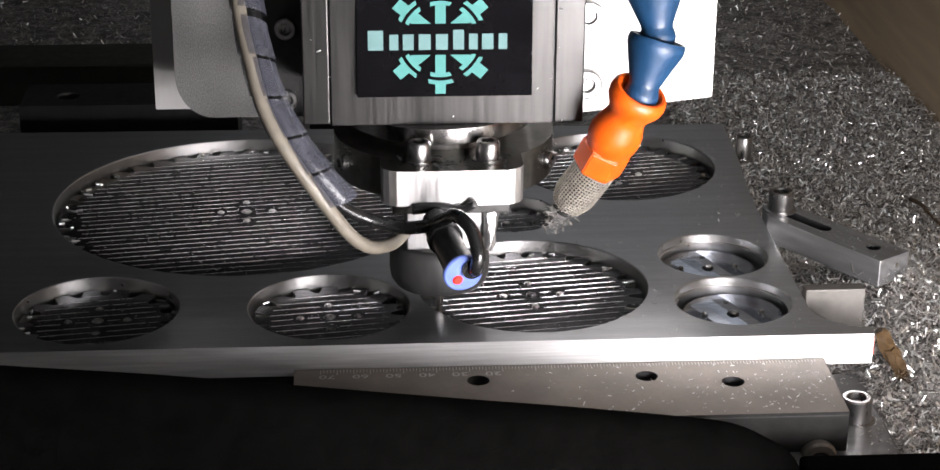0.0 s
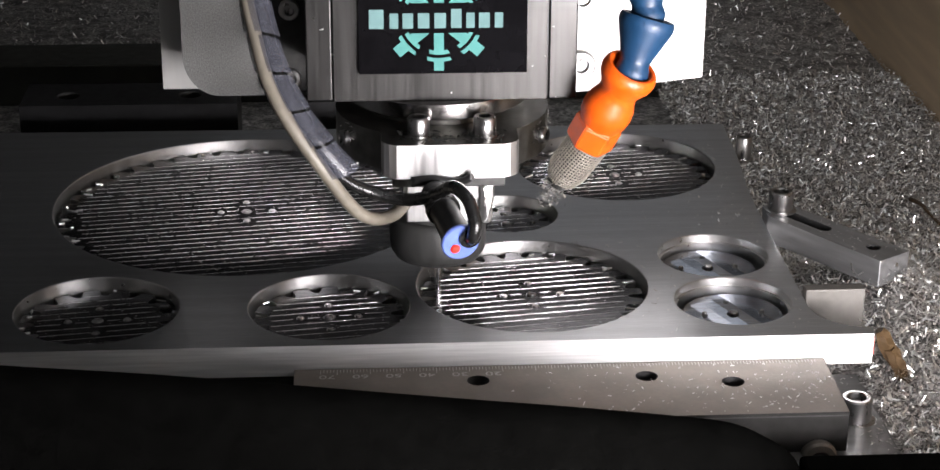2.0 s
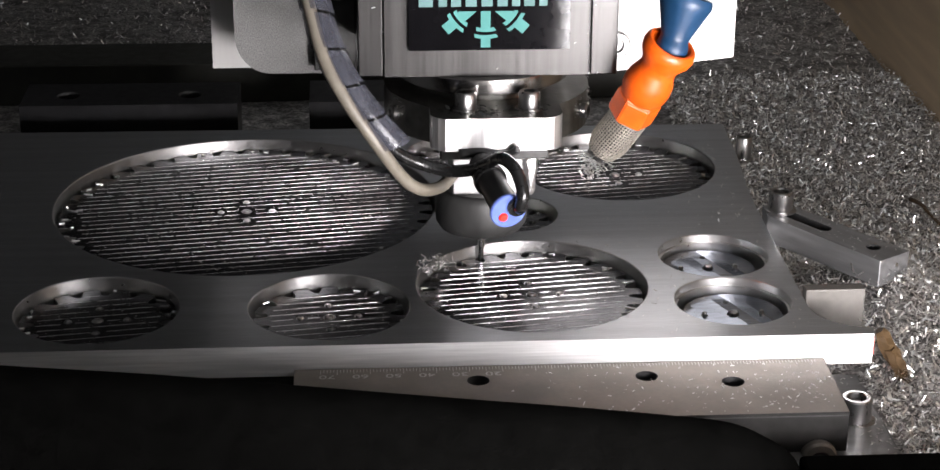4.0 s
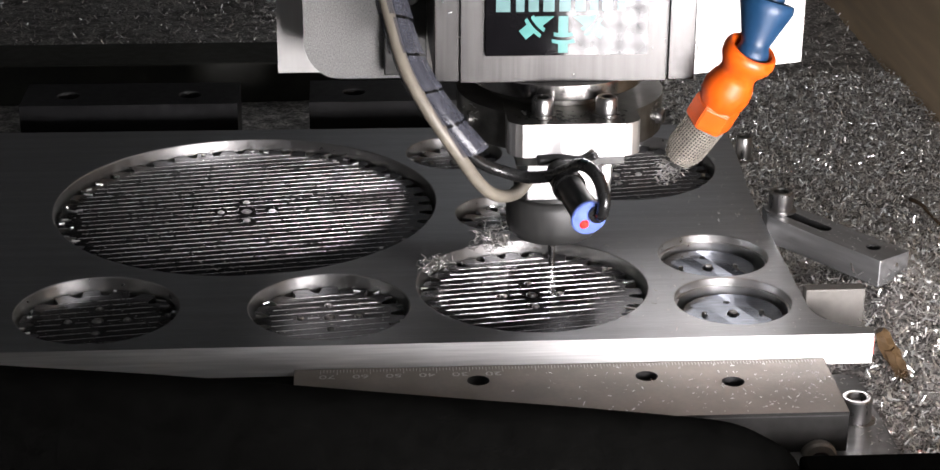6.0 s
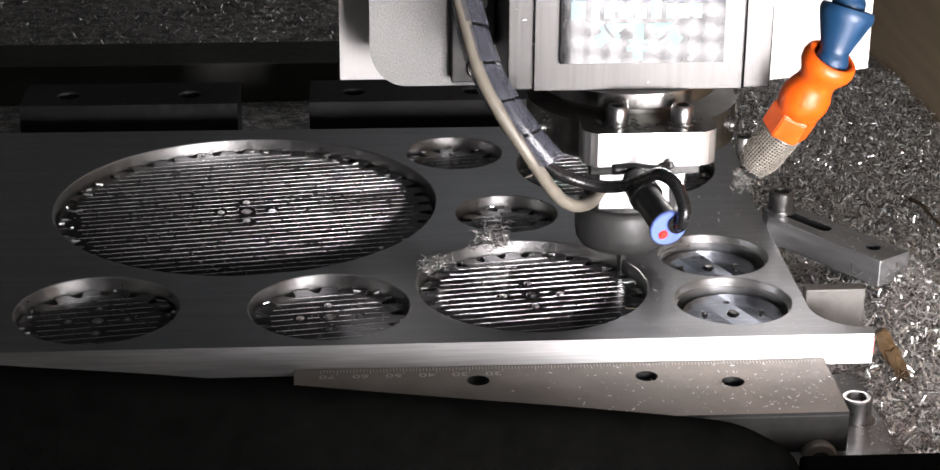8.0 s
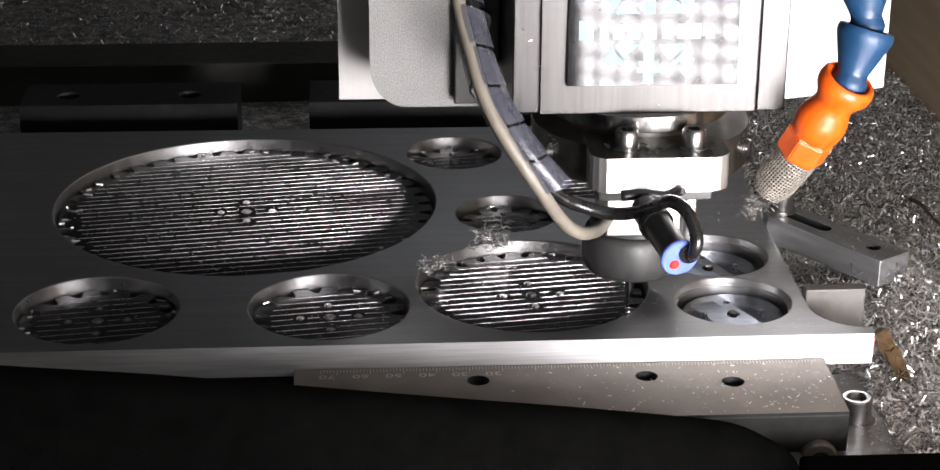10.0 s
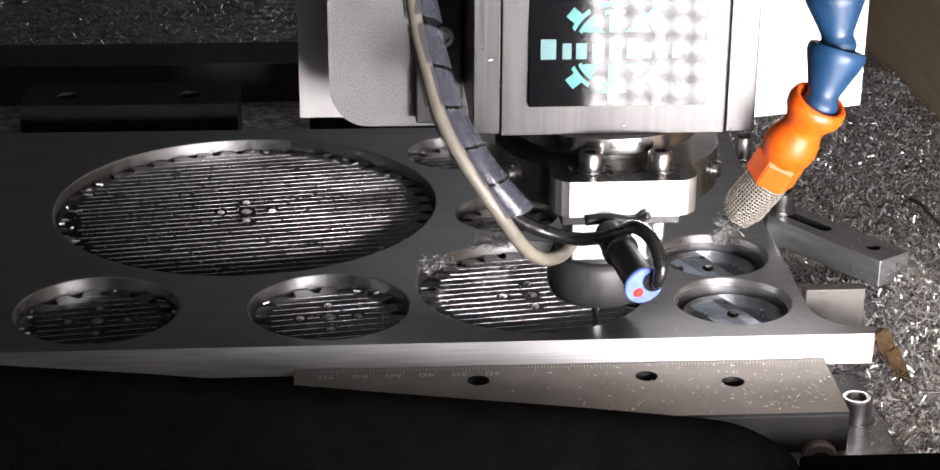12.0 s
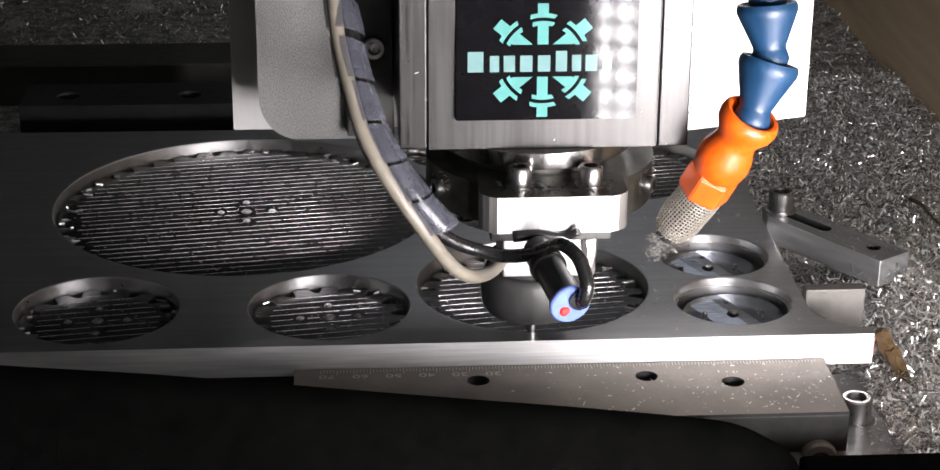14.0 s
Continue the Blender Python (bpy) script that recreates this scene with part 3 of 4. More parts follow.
def build_head():
    h = HEAD
    ax = -2.3
    part("housing", box(-42.8, 38.6, -22.0, 62, 67.6, TOP, 0.6), M_HOUSING, h, "brushed grey housing")
    part("front_panel", box(-34.8, 29.8, -23.5, -21.5, 67.4, TOP, 0.25), M_HOUSING, h)
    part("side_strip", box(30.3, 38.8, -23.2, -21.5, 67.5, TOP, 0.4), M_HOUSING, h)
    part("corner_strip", box(-42.9, -35.2, -23.2, -21.5, 67.7, TOP, 0.4), M_HOUSING, h)
    lab = part("label_plate", box(-27.1, 23.4, -23.9, -21.8, 76.6, 116.5, 0.08, segs=1), M_LABEL, h, "glossy black label plate")
    build_logo(lab)
    lab.matrix_basis = pose(0, -0.0235, 0.1165, -2.5) @ pose(0, 0.0235, -0.1165)
    bm = sheet([(-94.6, 44.8), (-94.3, 44.4), (20, 44.4), (38, 40.0), (93.8, 46.0), (94.2, 46.4), (94.2, TOP), (-94.6, TOP)], [], 0, -12.0)
    for v in bm.verts:
        v.co = Vector((v.co.x, 65 - v.co.z, v.co.y))
    part("back_plate", finish(bm), M_WHITE, h, "thick pale metal back plate")
    # galvanised cover with a rounded corner
    out = [(-42.9, 52.8), (-42.9, TOP), (-84.4, TOP), (-84.4, 67)] + \
          [(-84.4 + 12 * (1 - math.cos(radians(a))), 66.5 - 13.7 * math.sin(radians(a))) for a in range(9, 91, 9)]
    bm = sheet(out, [], 0, -2.0)
    for v in bm.verts:
        v.co = Vector((v.co.x, 30 - v.co.z, v.co.y))
    part("sheet_cover", finish(bm), M_GALV, h, "galvanised sheet cover with a rounded corner")
    br = part("bracket", box(-57.5, -43.2, 24, 29.9, 55.5, TOP, 0.5), M_DARKPLATE, h, "dark steel bracket")
    for z in (60.6, 83.6, 113.0):
        b = part("bracket_screw", lathe([(3.3, 0), (3.4, 0.3), (3.4, 1.6), (3.0, 2.0), (1.9, 2.0), (1.7, 1.7), (1.7, 0.4), (0.05, 0.3)], (-49.0, 24, z), (-49.0, 23, z), 28), M_SCREW, br)
    for z in (75.5, 51.6):
        part("plate_screw", lathe([(5.0, 0), (5.1, 0.4), (5.1, 2.2), (4.6, 2.8), (2.8, 2.8), (2.6, 2.4), (2.6, 0.6), (0.05, 0.5)], (50.9, 65, z), (50.9, 64, z), 28), M_SCREW, h)
    # nose of the spindle
    part("nose_ring", lathe([(27.0, 62.2), (28.4, 63.0), (28.6, 66.0), (28.6, 67.5)], (ax, 0, 0), (ax, 0, 1), 72), M_POLISH, h, "polished steel nose ring")
    part("nose_body", lathe([(22, 46), (22, 62.4)], (ax, 0, 0), (ax, 0, 1), 48), M_CLAMP, h)
    ring = [(ax + 1.3 + 33.5 * math.cos(radians(a)), 33.5 * math.sin(radians(a))) for a in range(0, 360, 6)]
    part("clamp_ring", sheet(ring, [], 58.8, 47.0), M_CLAMP, h, "oily aluminium clamp ring")
    for a in (206, 334):
        c, d = Vector((ax + 1.3, 0, 53.0)), Vector((math.cos(radians(a)), math.sin(radians(a)), 0))
        part("ring_screw", lathe([(2.5, 0), (2.6, 0.4), (2.6, 2.4), (2.2, 2.9), (1.5, 2.9), (1.3, 1.2), (0.05, 1.1)], c + d * 32.8, c + d * 33.8, 24), M_SCREW, h)
    lug = [(-20.8, -16), (-20.8, -35.6), (-20.2, -37.4), (-18.6, -39.2), (-16.4, -40.4), (15.2, -40.4), (17.6, -39.4), (19.6, -37.6), (20.4, -35.6), (20.4, -16)]
    part("clamp_lug", sheet(lug, [], 59.0, 48.4, top=0, side=1), [M_CLAMP, M_BRIGHT], h, "bright milled front lug of the clamp")
    for x in (-9.6, 10.4):
        sc = part("clamp_screw", lathe([(3.3, 58.9), (3.45, 59.3), (3.45, 64.2), (3.0, 64.9), (1.9, 64.9), (1.8, 62.9), (0.05, 62.8)], (x, -31, 0), (x, -31, 1), 32), M_SCREW, h)
        part("screw_washer", lathe([(4.4, 58.9), (4.4, 59.5), (3.0, 59.6)], (x, -31, 0), (x, -31, 1), 32), M_SCREW, sc)
    part("nozzle_block", box(-13.0, 13.6, -18.5, 9, 25.8, 41.4, 0.5), M_BRIGHT, h, "white aluminium block above the cutter")
    part("block_flange", box(-9.0, 16.8, -20.5, 9, 38.2, 41.6, 0.3), M_BRIGHT, h)
    rr = random.Random(8)
    foil = lathe([(1.7, 0), (2.0, 2), (2.1, 5), (1.9, 8), (2.2, 11), (2.0, 13.5)], (11.6, -21.0, 27.0), (12.4, -20.0, 39.6), 11, smooth=False)
    for v in foil.verts:
        v.co += Vector([rr.uniform(-0.35, 0.35) for _ in range(3)])
    part("foil_wrap", foil, M_BRIGHT, h, "crumpled bright foil")
    part("cable_tie", lathe([(4.9, 9.0), (5.1, 9.2), (5.1, 11.4), (4.9, 11.6)], (-5.6, -42.0, 45.0), (1.0, -69.8, 39.6), 24), M_TUBE, h)
    part("under_clamp", box(-17.5, 17, -30, 20, 41.8, 48.3, 0.5), M_DARKPLATE, h)
    part("collar", lathe([(3.0, 7.6), (11.8, 7.3), (13.8, 8.2), (15.2, 10.4), (15.6, 13.0), (15.6, 17.4), (15.2, 20.0), (14.6, 21.6), (13.8, 22.2), (8, 22.4)], (ax, 0, 0), (ax, 0, 1), 56), M_COLLAR, h, "matt black rubber collar")
    part("collet_nut", lathe([(12.5, 22.0), (13.2, 22.5), (13.2, 25.6), (12.0, 26.0)], (ax, 0, 0), (ax, 0, 1), 36), M_DARKPLATE, h)
    part("cutter", lathe([(0.05, -8.5), (1.0, -8.4), (1.0, -1.5), (1.05, -1.2), (1.45, 1.5), (1.5, 10.5)], (ax, 0, 0), (ax, 0, 1), 20), M_CARBIDE, h, "thin carbide end mill")
    # taped fitting with blue cap
    a, b = Vector((-5.6, -42.0, 45.0)), Vector((1.0, -69.8, 39.6))
    L = (b - a).length
    fit = part("fitting", lathe([(3.6, 0), (4.3, 1.5), (4.5, 8), (4.2, 14), (4.6, L - 5), (4.9, L - 1.2)], a, b, 30, wobble=0.02), M_TAPE, h, "taped black air fitting")
    part("fitting_cap", lathe([(5.2, L - 1.4), (5.6, L - 1.0), (5.6, L - 0.2), (5.2, L + 0.2), (0.05, L + 0.25)], a, b, 40), M_RING, fit, "pale blue fitting cap")
    d = (b - a).normalized()
    c = Vector((-0.6, -70.0, 37.9))
    part("red_button", lathe([(1.4, -0.6), (1.45, 0.3), (1.0, 0.75), (0.05, 0.85)], c, c + d, 20), M_RED, fit, "small red button")
    c = Vector((3.6, -70.4, 41.2))
    part("cap_socket", lathe([(3.1, -0.3), (3.1, 0.35), (0.05, 0.4)], c, c + d, 24), M_TUBE, fit)
    loop = spline([(3.6, -69.0, 40.2), (4.4, -72.2, 42.6), (4.9, -72.0, 47.0), (3.0, -67.5, 52.2), (-0.7, -61.0, 53.4), (-4.0, -53, 49.0), (-8.5, -47.5, 45.0), (-15.5, -44, 43.4),
                   (-23.7, -43.0, 45.4), (-29.6, -44.6, 48.6), (-34.6, -46.4, 53.5), (-40.8, -48, 64.0)], 7)
    part("air_tube", sweep(loop, 1.95, 14), M_TUBE, h, "bent black air tube")
    tape = spline([(-12.0, -40.5, 47.6), (-5.0, -41, 48.2), (2.0, -41.5, 47.6), (6.0, -43.5, 50.0)], 5)
    part("tape_wrap", sweep(tape, lambda u: 1.7 - 0.6 * u, 10), M_TAPE, h)
    # ducted hose with smoky spiral wrap
    core = spline([(-58.5, -12, 150), (-58.9, -20, 125), (-58.7, -25, 113.2), (-57.6, -30, 106.2), (-55.8, -36, 96.2), (-52.5, -42, 84.6), (-47.4, -46, 73.9), (-40.3, -48, 63.4), (-32.6, -48, 53.6)], 44)
    hose = part("hose_core", sweep([p + Vector((0.8, 0.6, 0)) for p in core], 2.7, 14), M_TUBE, h, "black hose core")
    n = len(core)
    lengths = [0.0]
    for p0, p1 in zip(core, core[1:]):
        lengths.append(lengths[-1] + (p1 - p0).length)
    total = lengths[-1]
    start = total - 118.0
    for k in range(10):
        s0, s1 = start + k * 11.8 + 0.4, start + k * 11.8 + 11.8 * (0.86 if k < 5 else 0.985)
        ids = [i for i in range(n) if s0 <= lengths[i] <= s1]
        if len(ids) < 2:
            continue
        bm = bmesh.new()
        rings = []
        for i in ids:
            dd = (core[min(i + 1, n - 1)] - core[max(i - 1, 0)]).normalized()
            s = dd.cross(Vector((0, 1, 0))).normalized()
            u = s.cross(dd)
            rings.append([bm.verts.new(core[i] + (4.65 + 0.4 * (i - ids[0]) / max(1, len(ids) - 1)) * (math.cos(t) * s + math.sin(t) * u) + dd * 2.0 * math.cos(t)) for t in [2 * math.pi * q / 22 for q in range(22)]])
        for r0, r1 in zip(rings, rings[1:]):
            for q in range(22):
                f = bm.faces.new((r0[q], r0[(q + 1) % 22], r1[(q + 1) % 22], r1[q]))
                f.smooth = True
        bmesh.ops.solidify(bm, geom=bm.faces[:], thickness=0.5)
        part("wrap_band", finish(bm, True), M_WRAP, hose)
    beige = spline([(-60.4, -15.5, 150), (-60.8, -23.5, 125), (-60.4, -29.0, 113.5), (-59.3, -34.3, 103.5), (-56.9, -40.6, 93.5), (-53.4, -46.8, 81.7), (-47.4, -50.8, 70.0), (-38.2, -51.0, 55.6),
                    (-30.5, -47.5, 43.4), (-26.0, -45, 38.6), (-21.8, -41.5, 36.3), (-17.1, -34, 34.8), (-13.2, -25, 35.2)], 8)
    part("coolant_hose", sweep(beige, 2.0, 14), M_BEIGE, h, "yellowed coolant hose")
    build_nozzle(h)


def build_logo(lab):
    y = -24.05
    cx, cz = -3.1, 93.6

    def flat(name, pts, mat, lift=0.0):
        bm = bmesh.new()
        a = [bm.verts.new((x, y - lift, z)) for x, z in pts]
        b = [bm.verts.new((x, y + 0.2, z)) for x, z in pts]
        bm.faces.new(a)
        for i in range(len(a)):
            j = (i + 1) % len(a)
            bm.faces.new((a[i], a[j], b[j], b[i]))
        finish(bm)
        return part(name, bm, mat, lab)

    for up in (1, -1):
        z0 = cz + up * 4.6
        flat("emblem_bar", [(cx - 1.5, z0), (cx + 1.5, z0), (cx + 1.5, cz + up * 16.1), (cx - 1.5, cz + up * 16.1)], M_TEAL)
        for sx in (-1, 1):
            d = Vector((sx * 0.77, up * 0.64))
            nrm = Vector((-d.y, d.x))
            tip = Vector((cx, cz)) + d * 16.4
            q = [tip + nrm * 1.75, tip - nrm * 1.75]
            if (q[0].y - q[1].y) * up < 0:
                q.reverse()
            hi, lo = q
            flat("emblem_bar", [tuple(hi), tuple(lo), (lo.x - d.x * (lo.y - z0) / d.y, z0), (hi.x - d.x * (hi.y - z0) / d.y, z0)], M_TEAL, 0.004)
        for a0 in (90, 139, 41):
            for r0, r1 in ((10.0, 11.2), (12.2, 13.4)):
                w = 17
                pts = [(cx + r * math.cos(radians(a)), cz + up * r * math.sin(radians(a))) for r, rg in ((r1, range(a0 - w, a0 + w + 1, 4)), (r0, range(a0 + w, a0 - w - 1, -4))) for a in rg]
                flat("emblem_arc", pts, M_TEAL, 0.008)
            pts = [(cx + r * math.cos(radians(a)), cz + up * r * math.sin(radians(a))) for r, rg in ((12.2, range(a0 - 17, a0 + 18, 4)), (11.2, range(a0 + 17, a0 - 18, -4))) for a in rg]
            flat("emblem_gap", pts, M_LABEL, 0.012)
    # the name as plain bars
    x = cx - 20.8
    for w, hgt in ((5.6, 5.8), (3.3, 4.6), (4.0, 4.6), (4.4, 4.6), (4.4, 4.6), (4.0, 5.8), (3.2, 4.6), (4.2, 4.6), (3.2, 4.6)):
        flat("name_bar", [(x, cz - 3.1), (x + w * 0.78, cz - 3.1), (x + w * 0.78, cz - 3.1 + hgt), (x, cz - 3.1 + hgt)], M_PALE)
        x += w + 0.55


def build_nozzle(h):
    blue = [(0.05, -3.4), (2.6, -3.0), (4.3, -1.4), (4.9, 0.6), (4.6, 2.4), (4.2, 3.6), (4.25, 4.6), (5.2, 7.6), (7.2, 13.4), (7.75, 15.0), (7.8, 16.4), (7.4, 17.6), (6.9, 17.7), (5.6, 16.8), (4.6, 14.8), (0.05, 14.6)]

    def segment(a, b):
        a, b = Vector(a), Vector(b)
        k = (b - a).length / 17.0
        return lathe([(r * 1.07, z * k) for r, z in blue], a, b, 36)

    p0, p1, p2, p3 = Vector((52.4, -42.0, 80.4)), Vector((57.2, -39.5, 96.6)), Vector((56.0, -37.0, 112.0)), Vector((57.2, -32.5, 129.0))
    part("hose_segment", segment(p0, p1), M_BLUE, h, "blue segmented coolant hose")
    part("hose_segment", segment(p1 + (p1 - p0) * 0.02, p2), M_BLUE, h)
    part("hose_segment", segment(p2 + (p2 - p1) * 0.02, p3), M_BLUE, h)
    a, b = Vector((52.4, -42.0, 82.0)), Vector((41.0, -32.4, 55.2))
    q = [(3.6, 4.6), (5.0, 2.4), (6.2, -0.6), (6.6, -1.2), (7.4, -1.3), (8.2, -0.5), (8.6, 1.4), (8.2, 3.6), (6.6, 6.4), (5.9, 8.4), (6.3, 10.6), (7.4, 13.6), (7.8, 16.4), (7.5, 19.2), (6.8, 20.8), (6.5, 21.8)]
    tip = part("nozzle", lathe([(r, z * 0.95) for r, z in q], a, b, 40), M_ORANGE, h, "orange plastic nozzle")
    hexa = lathe([(7.0, 20.2), (7.6, 21.1), (7.6, 28.0), (7.2, 29.0), (5.2, 29.2)], a, b, 6, smooth=False)
    bmesh.ops.bevel(hexa, geom=hexa.edges[:], offset=0.35, segments=2, affect="EDGES")
    part("nozzle_hex", hexa, M_ORANGE, tip)
    L = (b - a).length
    d = (b - a).normalized()
    e = Vector((31.0, -26.2, 38.2))
    part("sleeve_core", lathe([(5.7, -3.0), (5.9, 3), (5.7, 9), (4.9, 13), (3.4, 16.5), (2.0, 17.0)], b, e, 24), M_DARKPLATE, tip)
    # woven wire over the tip: rings crossing straight strands
    bm = bmesh.new()
    qd = (e - b).to_track_quat("Z", "Y")
    wr = random.Random(31)

    def on_sleeve(t, z, lift=0.0):
        r = 6.15 + lift if z < 10 else 6.15 + lift - (z - 10) * 0.36
        return b + qd @ Vector((r * math.cos(t), r * math.sin(t), z))

    for k in range(40):
        sweep([on_sleeve(2 * math.pi * k / 40 + 0.012 * i, -2.4 + i * 1.3, 0.1 * (-1) ** (i + k)) for i in range(14 - wr.randint(0, 2))], 0.21, 4, bm, cap=False)
    for k in range(17):
        sweep([on_sleeve(2 * math.pi * i / 40, -2.2 + k, 0.1 * (-1) ** (i + k)) for i in range(41)], 0.21, 4, bm, cap=False)
    tagged(part("wire_sleeve", bm, M_MESH, tip, "woven wire sleeve"), kind="stuff")


build_head()


def head_dirt():
    """Chips caught on the clamp's top and on the nozzle's tip."""
    r = random.Random(21)
    for spots, n, size, mat, what in (("ring_right", 34, 0.9, M_CHIP, "bright chips"), ("ring_left", 14, 0.9, M_CHIP, "bright chips"), ("lug", 70, 1.7, M_DARKPLATE, "dark oily chips"), ("tip", 330, 1.05, M_CHIP, "silvery chips"), ("front", 26, 0.6, M_CHIP, "bright specks")):
        bm = bmesh.new()
        for k in range(n):
            if spots == "lug":
                p = Vector((r.uniform(-18, 18), r.uniform(-39, -28), 59.25))
            elif spots.startswith("ring"):
                a = radians(r.uniform(-38, 8) if spots == "ring_right" else r.uniform(196, 216))
                p = Vector((-1.0 + 33.8 * math.cos(a), 33.8 * math.sin(a), r.uniform(47.5, 59.4)))
            elif spots == "tip":
                u = r.random() ** 1.6
                p = Vector((30.6, -26.6, 37.0)).lerp(Vector((35.6, -30.2, 46.4)), u) + Vector((r.gauss(0, 1.7 + 1.3 * u), r.gauss(0, 1.6 + 1.3 * u), r.gauss(0, 1.4 + 1.2 * u)))
            else:
                p = Vector((r.uniform(-42, 38), -23.75, r.uniform(68, 115)))
                if -28 < p.x < 24 and p.z > 75:
                    continue
            q = Euler((r.uniform(-0.5, 0.5) if spots != "front" else 1.57, r.uniform(-0.5, 0.5), r.uniform(0, 6.28))).to_matrix()
            ln, w = size * r.uniform(0.4, 1.2), size * r.uniform(0.12, 0.3)
            vs = [bm.verts.new(p + q @ Vector(v)) for v in ((-ln, -w, 0), (0, -w, w * 0.8), (ln, -w, 0), (ln, w, 0), (0, w, w * 0.8), (-ln, w, 0))]
            bm.faces.new((vs[0], vs[1], vs[4], vs[5]))
            bm.faces.new((vs[1], vs[2], vs[3], vs[4]))
        tagged(part("chip_film", bm, mat, HEAD, what), kind="stuff")


head_dirt()


# ---------------------------------------------------------------- chips
def chips(name, spots, size, label, seed, mat=M_CHIP, parent=None):
    """Bent flakes strewn at the spots (x, y, z, tilt)."""
    rs = np.random.RandomState(seed)
    verts, faces = [], []
    for x, y, z, tilt in spots:
        ln, w = size * rs.choice((rs.uniform(0.3, 0.8), rs.uniform(0.6, 1.7))), size * rs.uniform(0.12, 0.34)
        bend = rs.uniform(-0.2, 0.2) * ln
        m = Euler((rs.normal(0, tilt), rs.normal(0, tilt), rs.uniform(0, 6.28))).to_matrix()
        k = len(verts)
        for u, s in ((-0.5, 0), (0, 1), (0.5, 0)):
            for t in (-0.5, 0.5):
                p = m @ Vector((u * ln, t * w, s * bend * 0.4))
                verts.append(((x + p.x) * MM, (y + p.y) * MM, (z + p.z) * MM))
        faces += [(k, k + 2, k + 3, k + 1), (k + 2, k + 4, k + 5, k + 3)]
    me = bpy.data.meshes.new(name)
    me.from_pydata(verts, [], faces)
    me.materials.append(mat)
    return tagged(new(name, me), label, "metal chips", kind="stuff")


rs = np.random.RandomState(7)


def bed_spots(n, x0, x1, y0, y1, spread=2.0):
    return [(x, y, BED_Z + 0.4 + bed_lift(x, y) + abs(rs.normal(0, spread)), 0.55) for x, y in zip(rs.uniform(x0, x1, n), rs.uniform(y0, y1, n))]


near = [s for s in bed_spots(26000, 158, 274, -90, 140) if not (s[0] < 176 and s[1] < 14)]
chips("bed_chips", near, 1.85, "heap of loose silvery aluminium chips beside the plate", 1)
chips("bed_chips", bed_spots(22000, 158, 274, 140, 330), 1.9, "heap of fine silvery aluminium chips beside the wooden board", 13)
chips("bed_chips", bed_spots(24000, -300, 274, 330, 738, 1.2), 1.9, "heap of silvery aluminium chips behind the machine", 2)
flat_spots = [(x, y, 0.25, 0.35) for x, y in zip(158 - 75 * rs.beta(1.0, 1.8, 620), rs.uniform(3, 195, 620)) if all(math.hypot(x - a, y - b) > r + 1.2 for a, b, r in BORES.values())]
chips("bed_chips", [q for q in bed_spots(11000, 166, 274, -60, 130, 3.0) if not (q[0] < 178 and q[1] < 16)], 2.3, "brightly lit heap of larger aluminium chips beside the jaw", 6)
chips("plate_chips", flat_spots, 1.05, "tiny bright chips scattered on the plate", 3)
dust = [(x, y, 0.15, 0.5) for x, y in zip(rs.uniform(-150, 158, 1300), rs.uniform(3, 200, 1300)) if all(math.hypot(x - a, y - b) > r + 0.8 for a, b, r in BORES.values())]
specks = []
for gx, gy, gr in [BORES[k] for k in ("big", "a", "b", "c", "d", "e", "f")]:
    for _ in range(int(gr * gr * 0.15)):
        ra, an = (gr - 7) * math.sqrt(rs.uniform(0, 1)), rs.uniform(0, 6.28)
        specks.append((gx + ra * math.cos(an), gy + ra * math.sin(an), GEAR_Z + 0.14, 0.35))
chips("gear_dust", specks, 0.5, "fine bright specks lying on the cut gears", 9)
chips("plate_dust", dust, 0.45, "fine bright specks over the whole plate", 8)
jaw_spots = [(x, y, -7.45, 0.2) for x, y in zip(60 + 100 * rs.beta(1.8, 1.0, 190), rs.uniform(-35, -2, 190))]
chips("jaw_chips", jaw_spots, 0.95, "tiny bright chips scattered on the jaw", 4)
bar_spots = [(164.9 + 0.56 * t + 0.828 * v, 101.0 - 0.828 * t + 0.56 * v, 3.25, 0.3) for t, v in zip(rs.uniform(9, 55, 70), rs.uniform(-6.8, 6.8, 70)) if abs(v) > 3.4 or 30 < t < 43]
chips("bar_chips", bar_spots, 0.8, "small bright chips scattered on the clamp bar", 15)
chips("bracket_chips", [(x, y, -20.2, 0.3) for x, y in zip(rs.uniform(161, 176, 90), rs.uniform(-46, 12, 90))], 1.4, "chips scattered on the bracket", 5)


def swarf(name, n, radius, label, seed):
    """A tangle of thin curled swarf."""
    r = random.Random(seed)
    s = empty(name, pose(0, 0, 0), label, "swarf", "tangles of swarf")
    for k in range(n):
        p = Vector([r.gauss(0, radius * 0.55) for _ in range(3)])
        p.z = abs(p.z) * 0.8
        d = Vector([r.uniform(-1, 1) for _ in range(3)]).normalized()
        pts = [p.copy()]
        for i in range(5):
            d = (d + 0.9 * Vector([r.uniform(-1, 1) for _ in range(3)])).normalized()
            p = p + d * radius * 0.14
            pts.append(p.copy())
        part("strand", sweep(pts, r.uniform(0.07, 0.19), 3, cap=False), M_CHIP, s)
    return s


SWARF = [swarf("swarf_tangle", 90, 4.4, "tangle of bright thin swarf at the pocket's rim", 11),
         swarf("swarf_tangle", 150, 5.8, "larger tangle of bright thin swarf on the pocket's back rim", 12)]


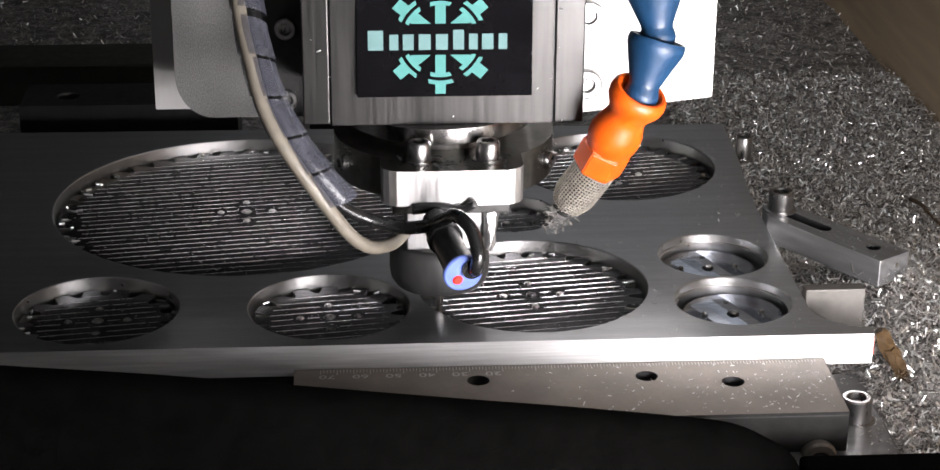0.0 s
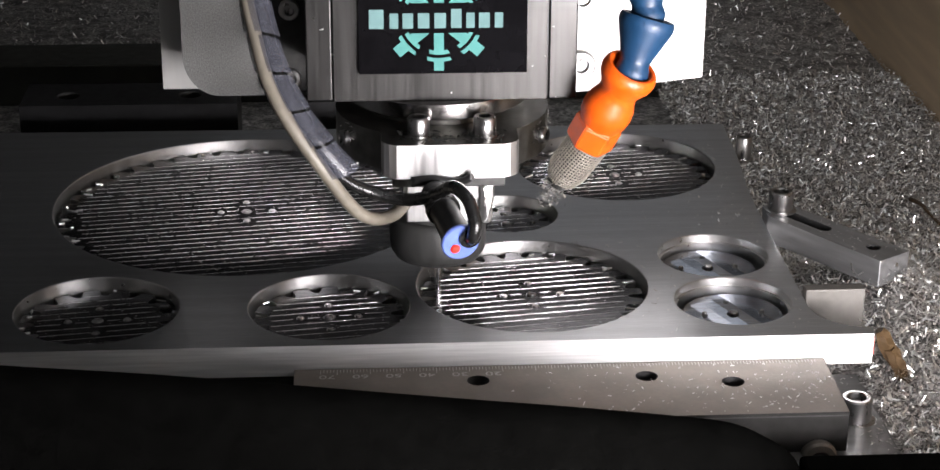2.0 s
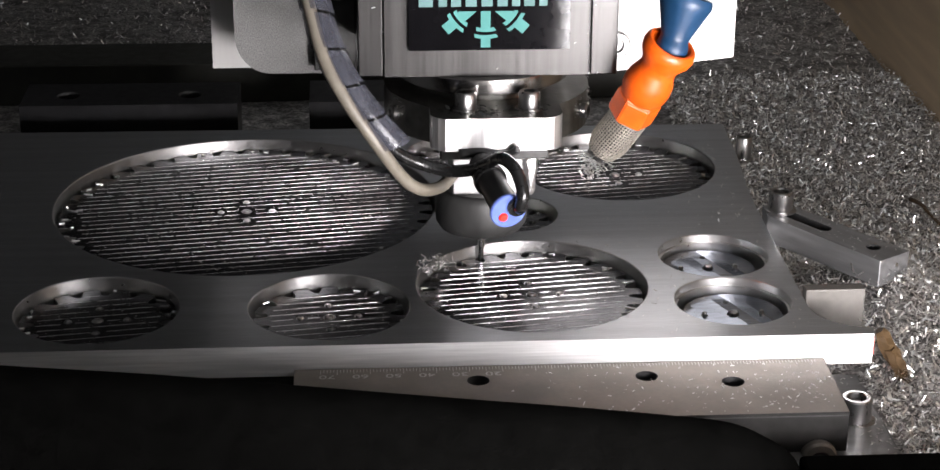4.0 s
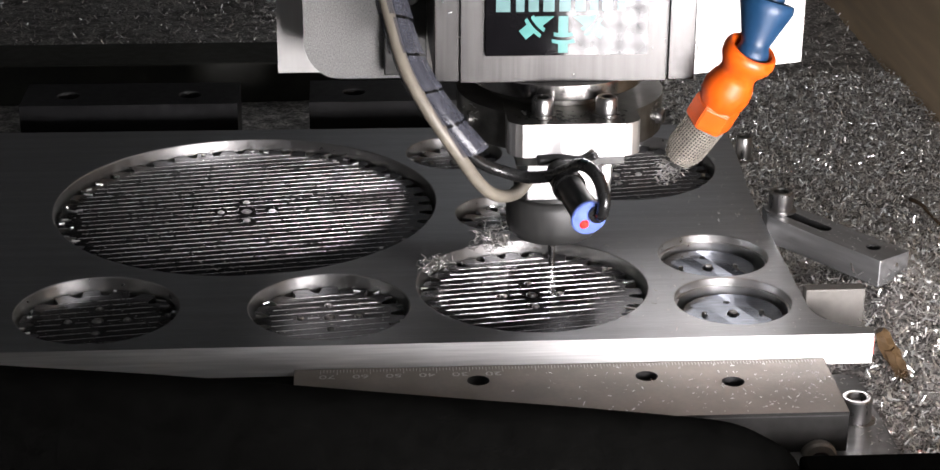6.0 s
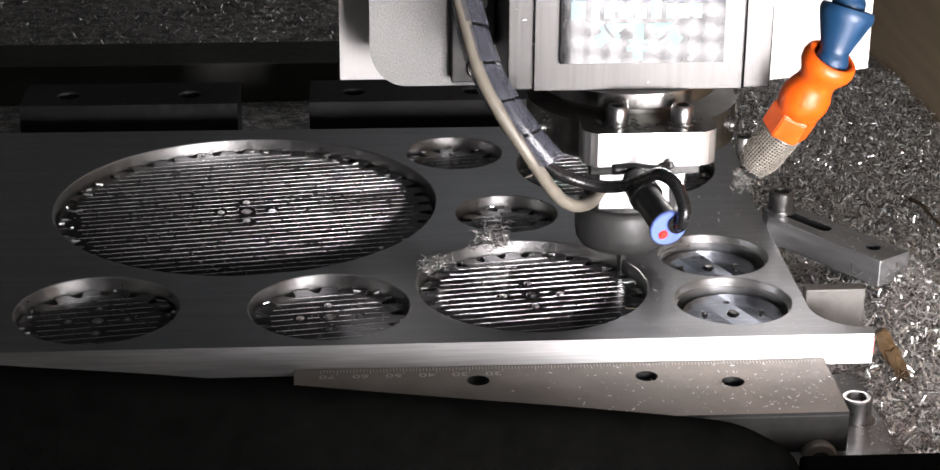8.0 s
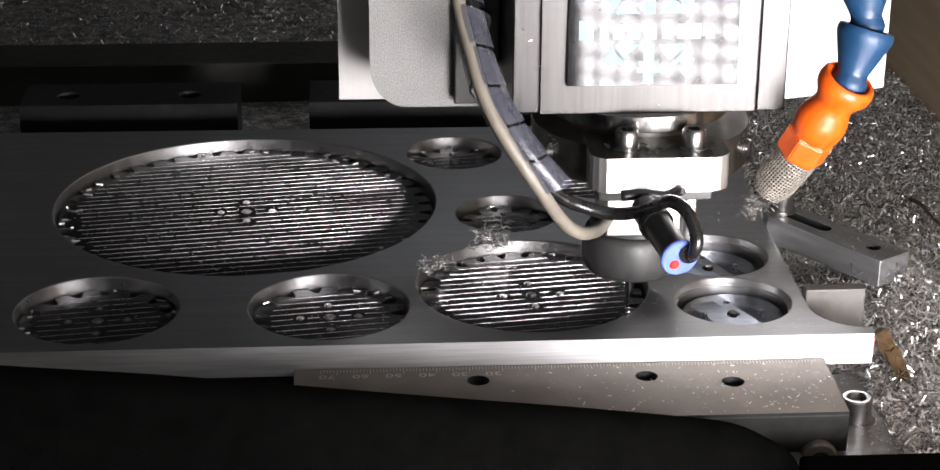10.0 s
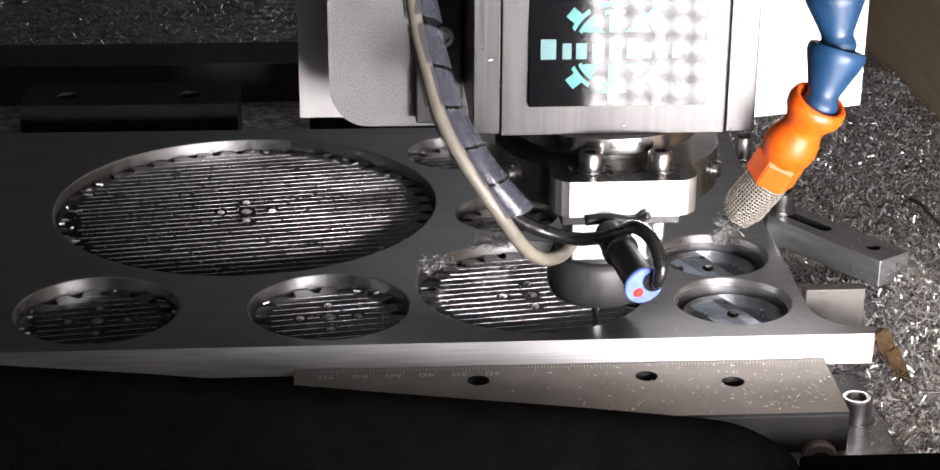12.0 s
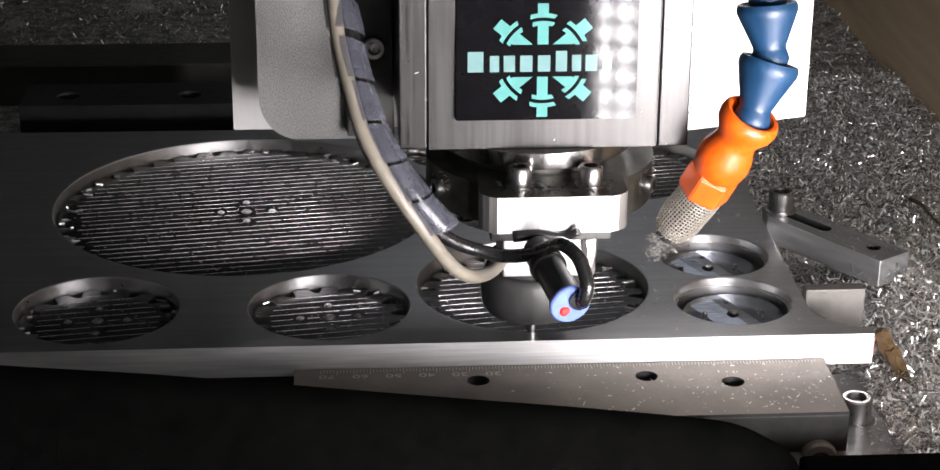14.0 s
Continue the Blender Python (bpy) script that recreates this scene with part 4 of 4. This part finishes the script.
# ---------------------------------------------------------------- motion
PATH = [(0, 46.6, 30), (0.2, 48.7, 33.3), (0.3, 46.8, 33.4), (0.5, 42.3, 34.6), (0.7, 41.8, 40.3), (0.8, 42, 39.1), (1, 45.7, 40.2), (1.2, 46.4, 42.1), (1.3, 44.6, 42.6), (1.5, 41.9, 46.6), (1.7, 45.3, 49.5), (1.8, 47.9, 49.9), (2, 47.2, 52.6), (2.2, 44.9, 56.7), (2.3, 45.8, 58.1), (2.5, 50.5, 59.3), (2.7, 52.9, 59.6), (2.8, 51.7, 62.3), (3, 51.3, 70.2), (3.2, 53.6, 72.8), (3.4, 58.5, 70), (3.6, 60.7, 70.4), (3.8, 61.2, 74.5), (4, 62.9, 76.6), (4.2, 66.2, 74.4), (4.4, 68.7, 73), (4.6, 70.4, 76.2), (4.8, 72.5, 78.8), (5, 75, 76.4), (5.2, 77.2, 73.6), (5.3, 78.1, 72.3), (5.5, 80, 75.9), (5.7, 84.2, 76.8), (5.8, 85.4, 73.9), (6, 86.4, 69.8), (6.2, 90.1, 72.3), (6.3, 91.5, 73.2), (6.5, 94.8, 80.1), (6.7, 95.7, 72.2), (6.8, 95.4, 69), (7, 95.7, 65.8), (7.2, 100, 67.4), (7.3, 101.9, 67.4), (7.5, 103.9, 64.1), (7.7, 101.4, 59.5), (7.8, 103.6, 59.3), (8, 108.5, 60.5), (8.2, 111.2, 64.6), (8.4, 106.9, 59), (8.6, 104.8, 55.4), (8.8, 103.6, 52.6), (9, 106.7, 50.9), (9.2, 109.3, 48.7), (9.4, 107, 45.9), (9.6, 104.1, 43.6), (9.8, 105.6, 41), (10, 108.2, 37.9), (10.2, 106.3, 35.7), (10.3, 106.7, 34.1), (10.5, 107.3, 31.4), (10.7, 109.4, 26.3), (11, 103, 25.2), (11.2, 101.6, 22.3), (11.5, 104.9, 24.6), (11.7, 101.2, 19.7), (12, 95.2, 18.9), (12.2, 94.6, 14.9), (12.5, 91.8, 10.2), (12.7, 87.5, 13.1), (13, 85.1, 9.4), (13.2, 84.3, 11.7), (13.5, 79.8, 7.4), (14, 73.8, 7.5)]


def motions():
    walk(HEAD, [(t, pose(x * MM, y * MM, 0)) for t, x, y in PATH])
    # each tangle clings behind the collar, drops off at its place, and is blown away at the end
    for ob, drop, place, gone, heap in ((SWARF[0], 2.5, (44.0, 57.5, 0.5), 12.15, (-150, 420, -17)), (SWARF[1], 4.8, (65.5, 76.5, 0.5), 12.1, (-90, 450, -17))):
        rows = [(t, pose((x - 3) * MM, (y + 15) * MM, 9 * MM)) for t, x, y in PATH if t < drop]
        put = pose(*(v * MM for v in place), 0, 0, 20)
        rows += [(drop + 0.3, put), (gone - 0.6, put), (gone, put)]
        rows += [(gone + 0.12, pose((place[0] * 0.6 + heap[0] * 0.4) * MM, (place[1] * 0.6 + heap[1] * 0.4) * MM, 0.03, 0, 0, 40)), (gone + 0.3, pose(*(v * MM for v in heap), 0, 0, 60)), (14.0, pose(*(v * MM for v in heap), 0, 0, 60))]
        walk(ob, rows)


motions()
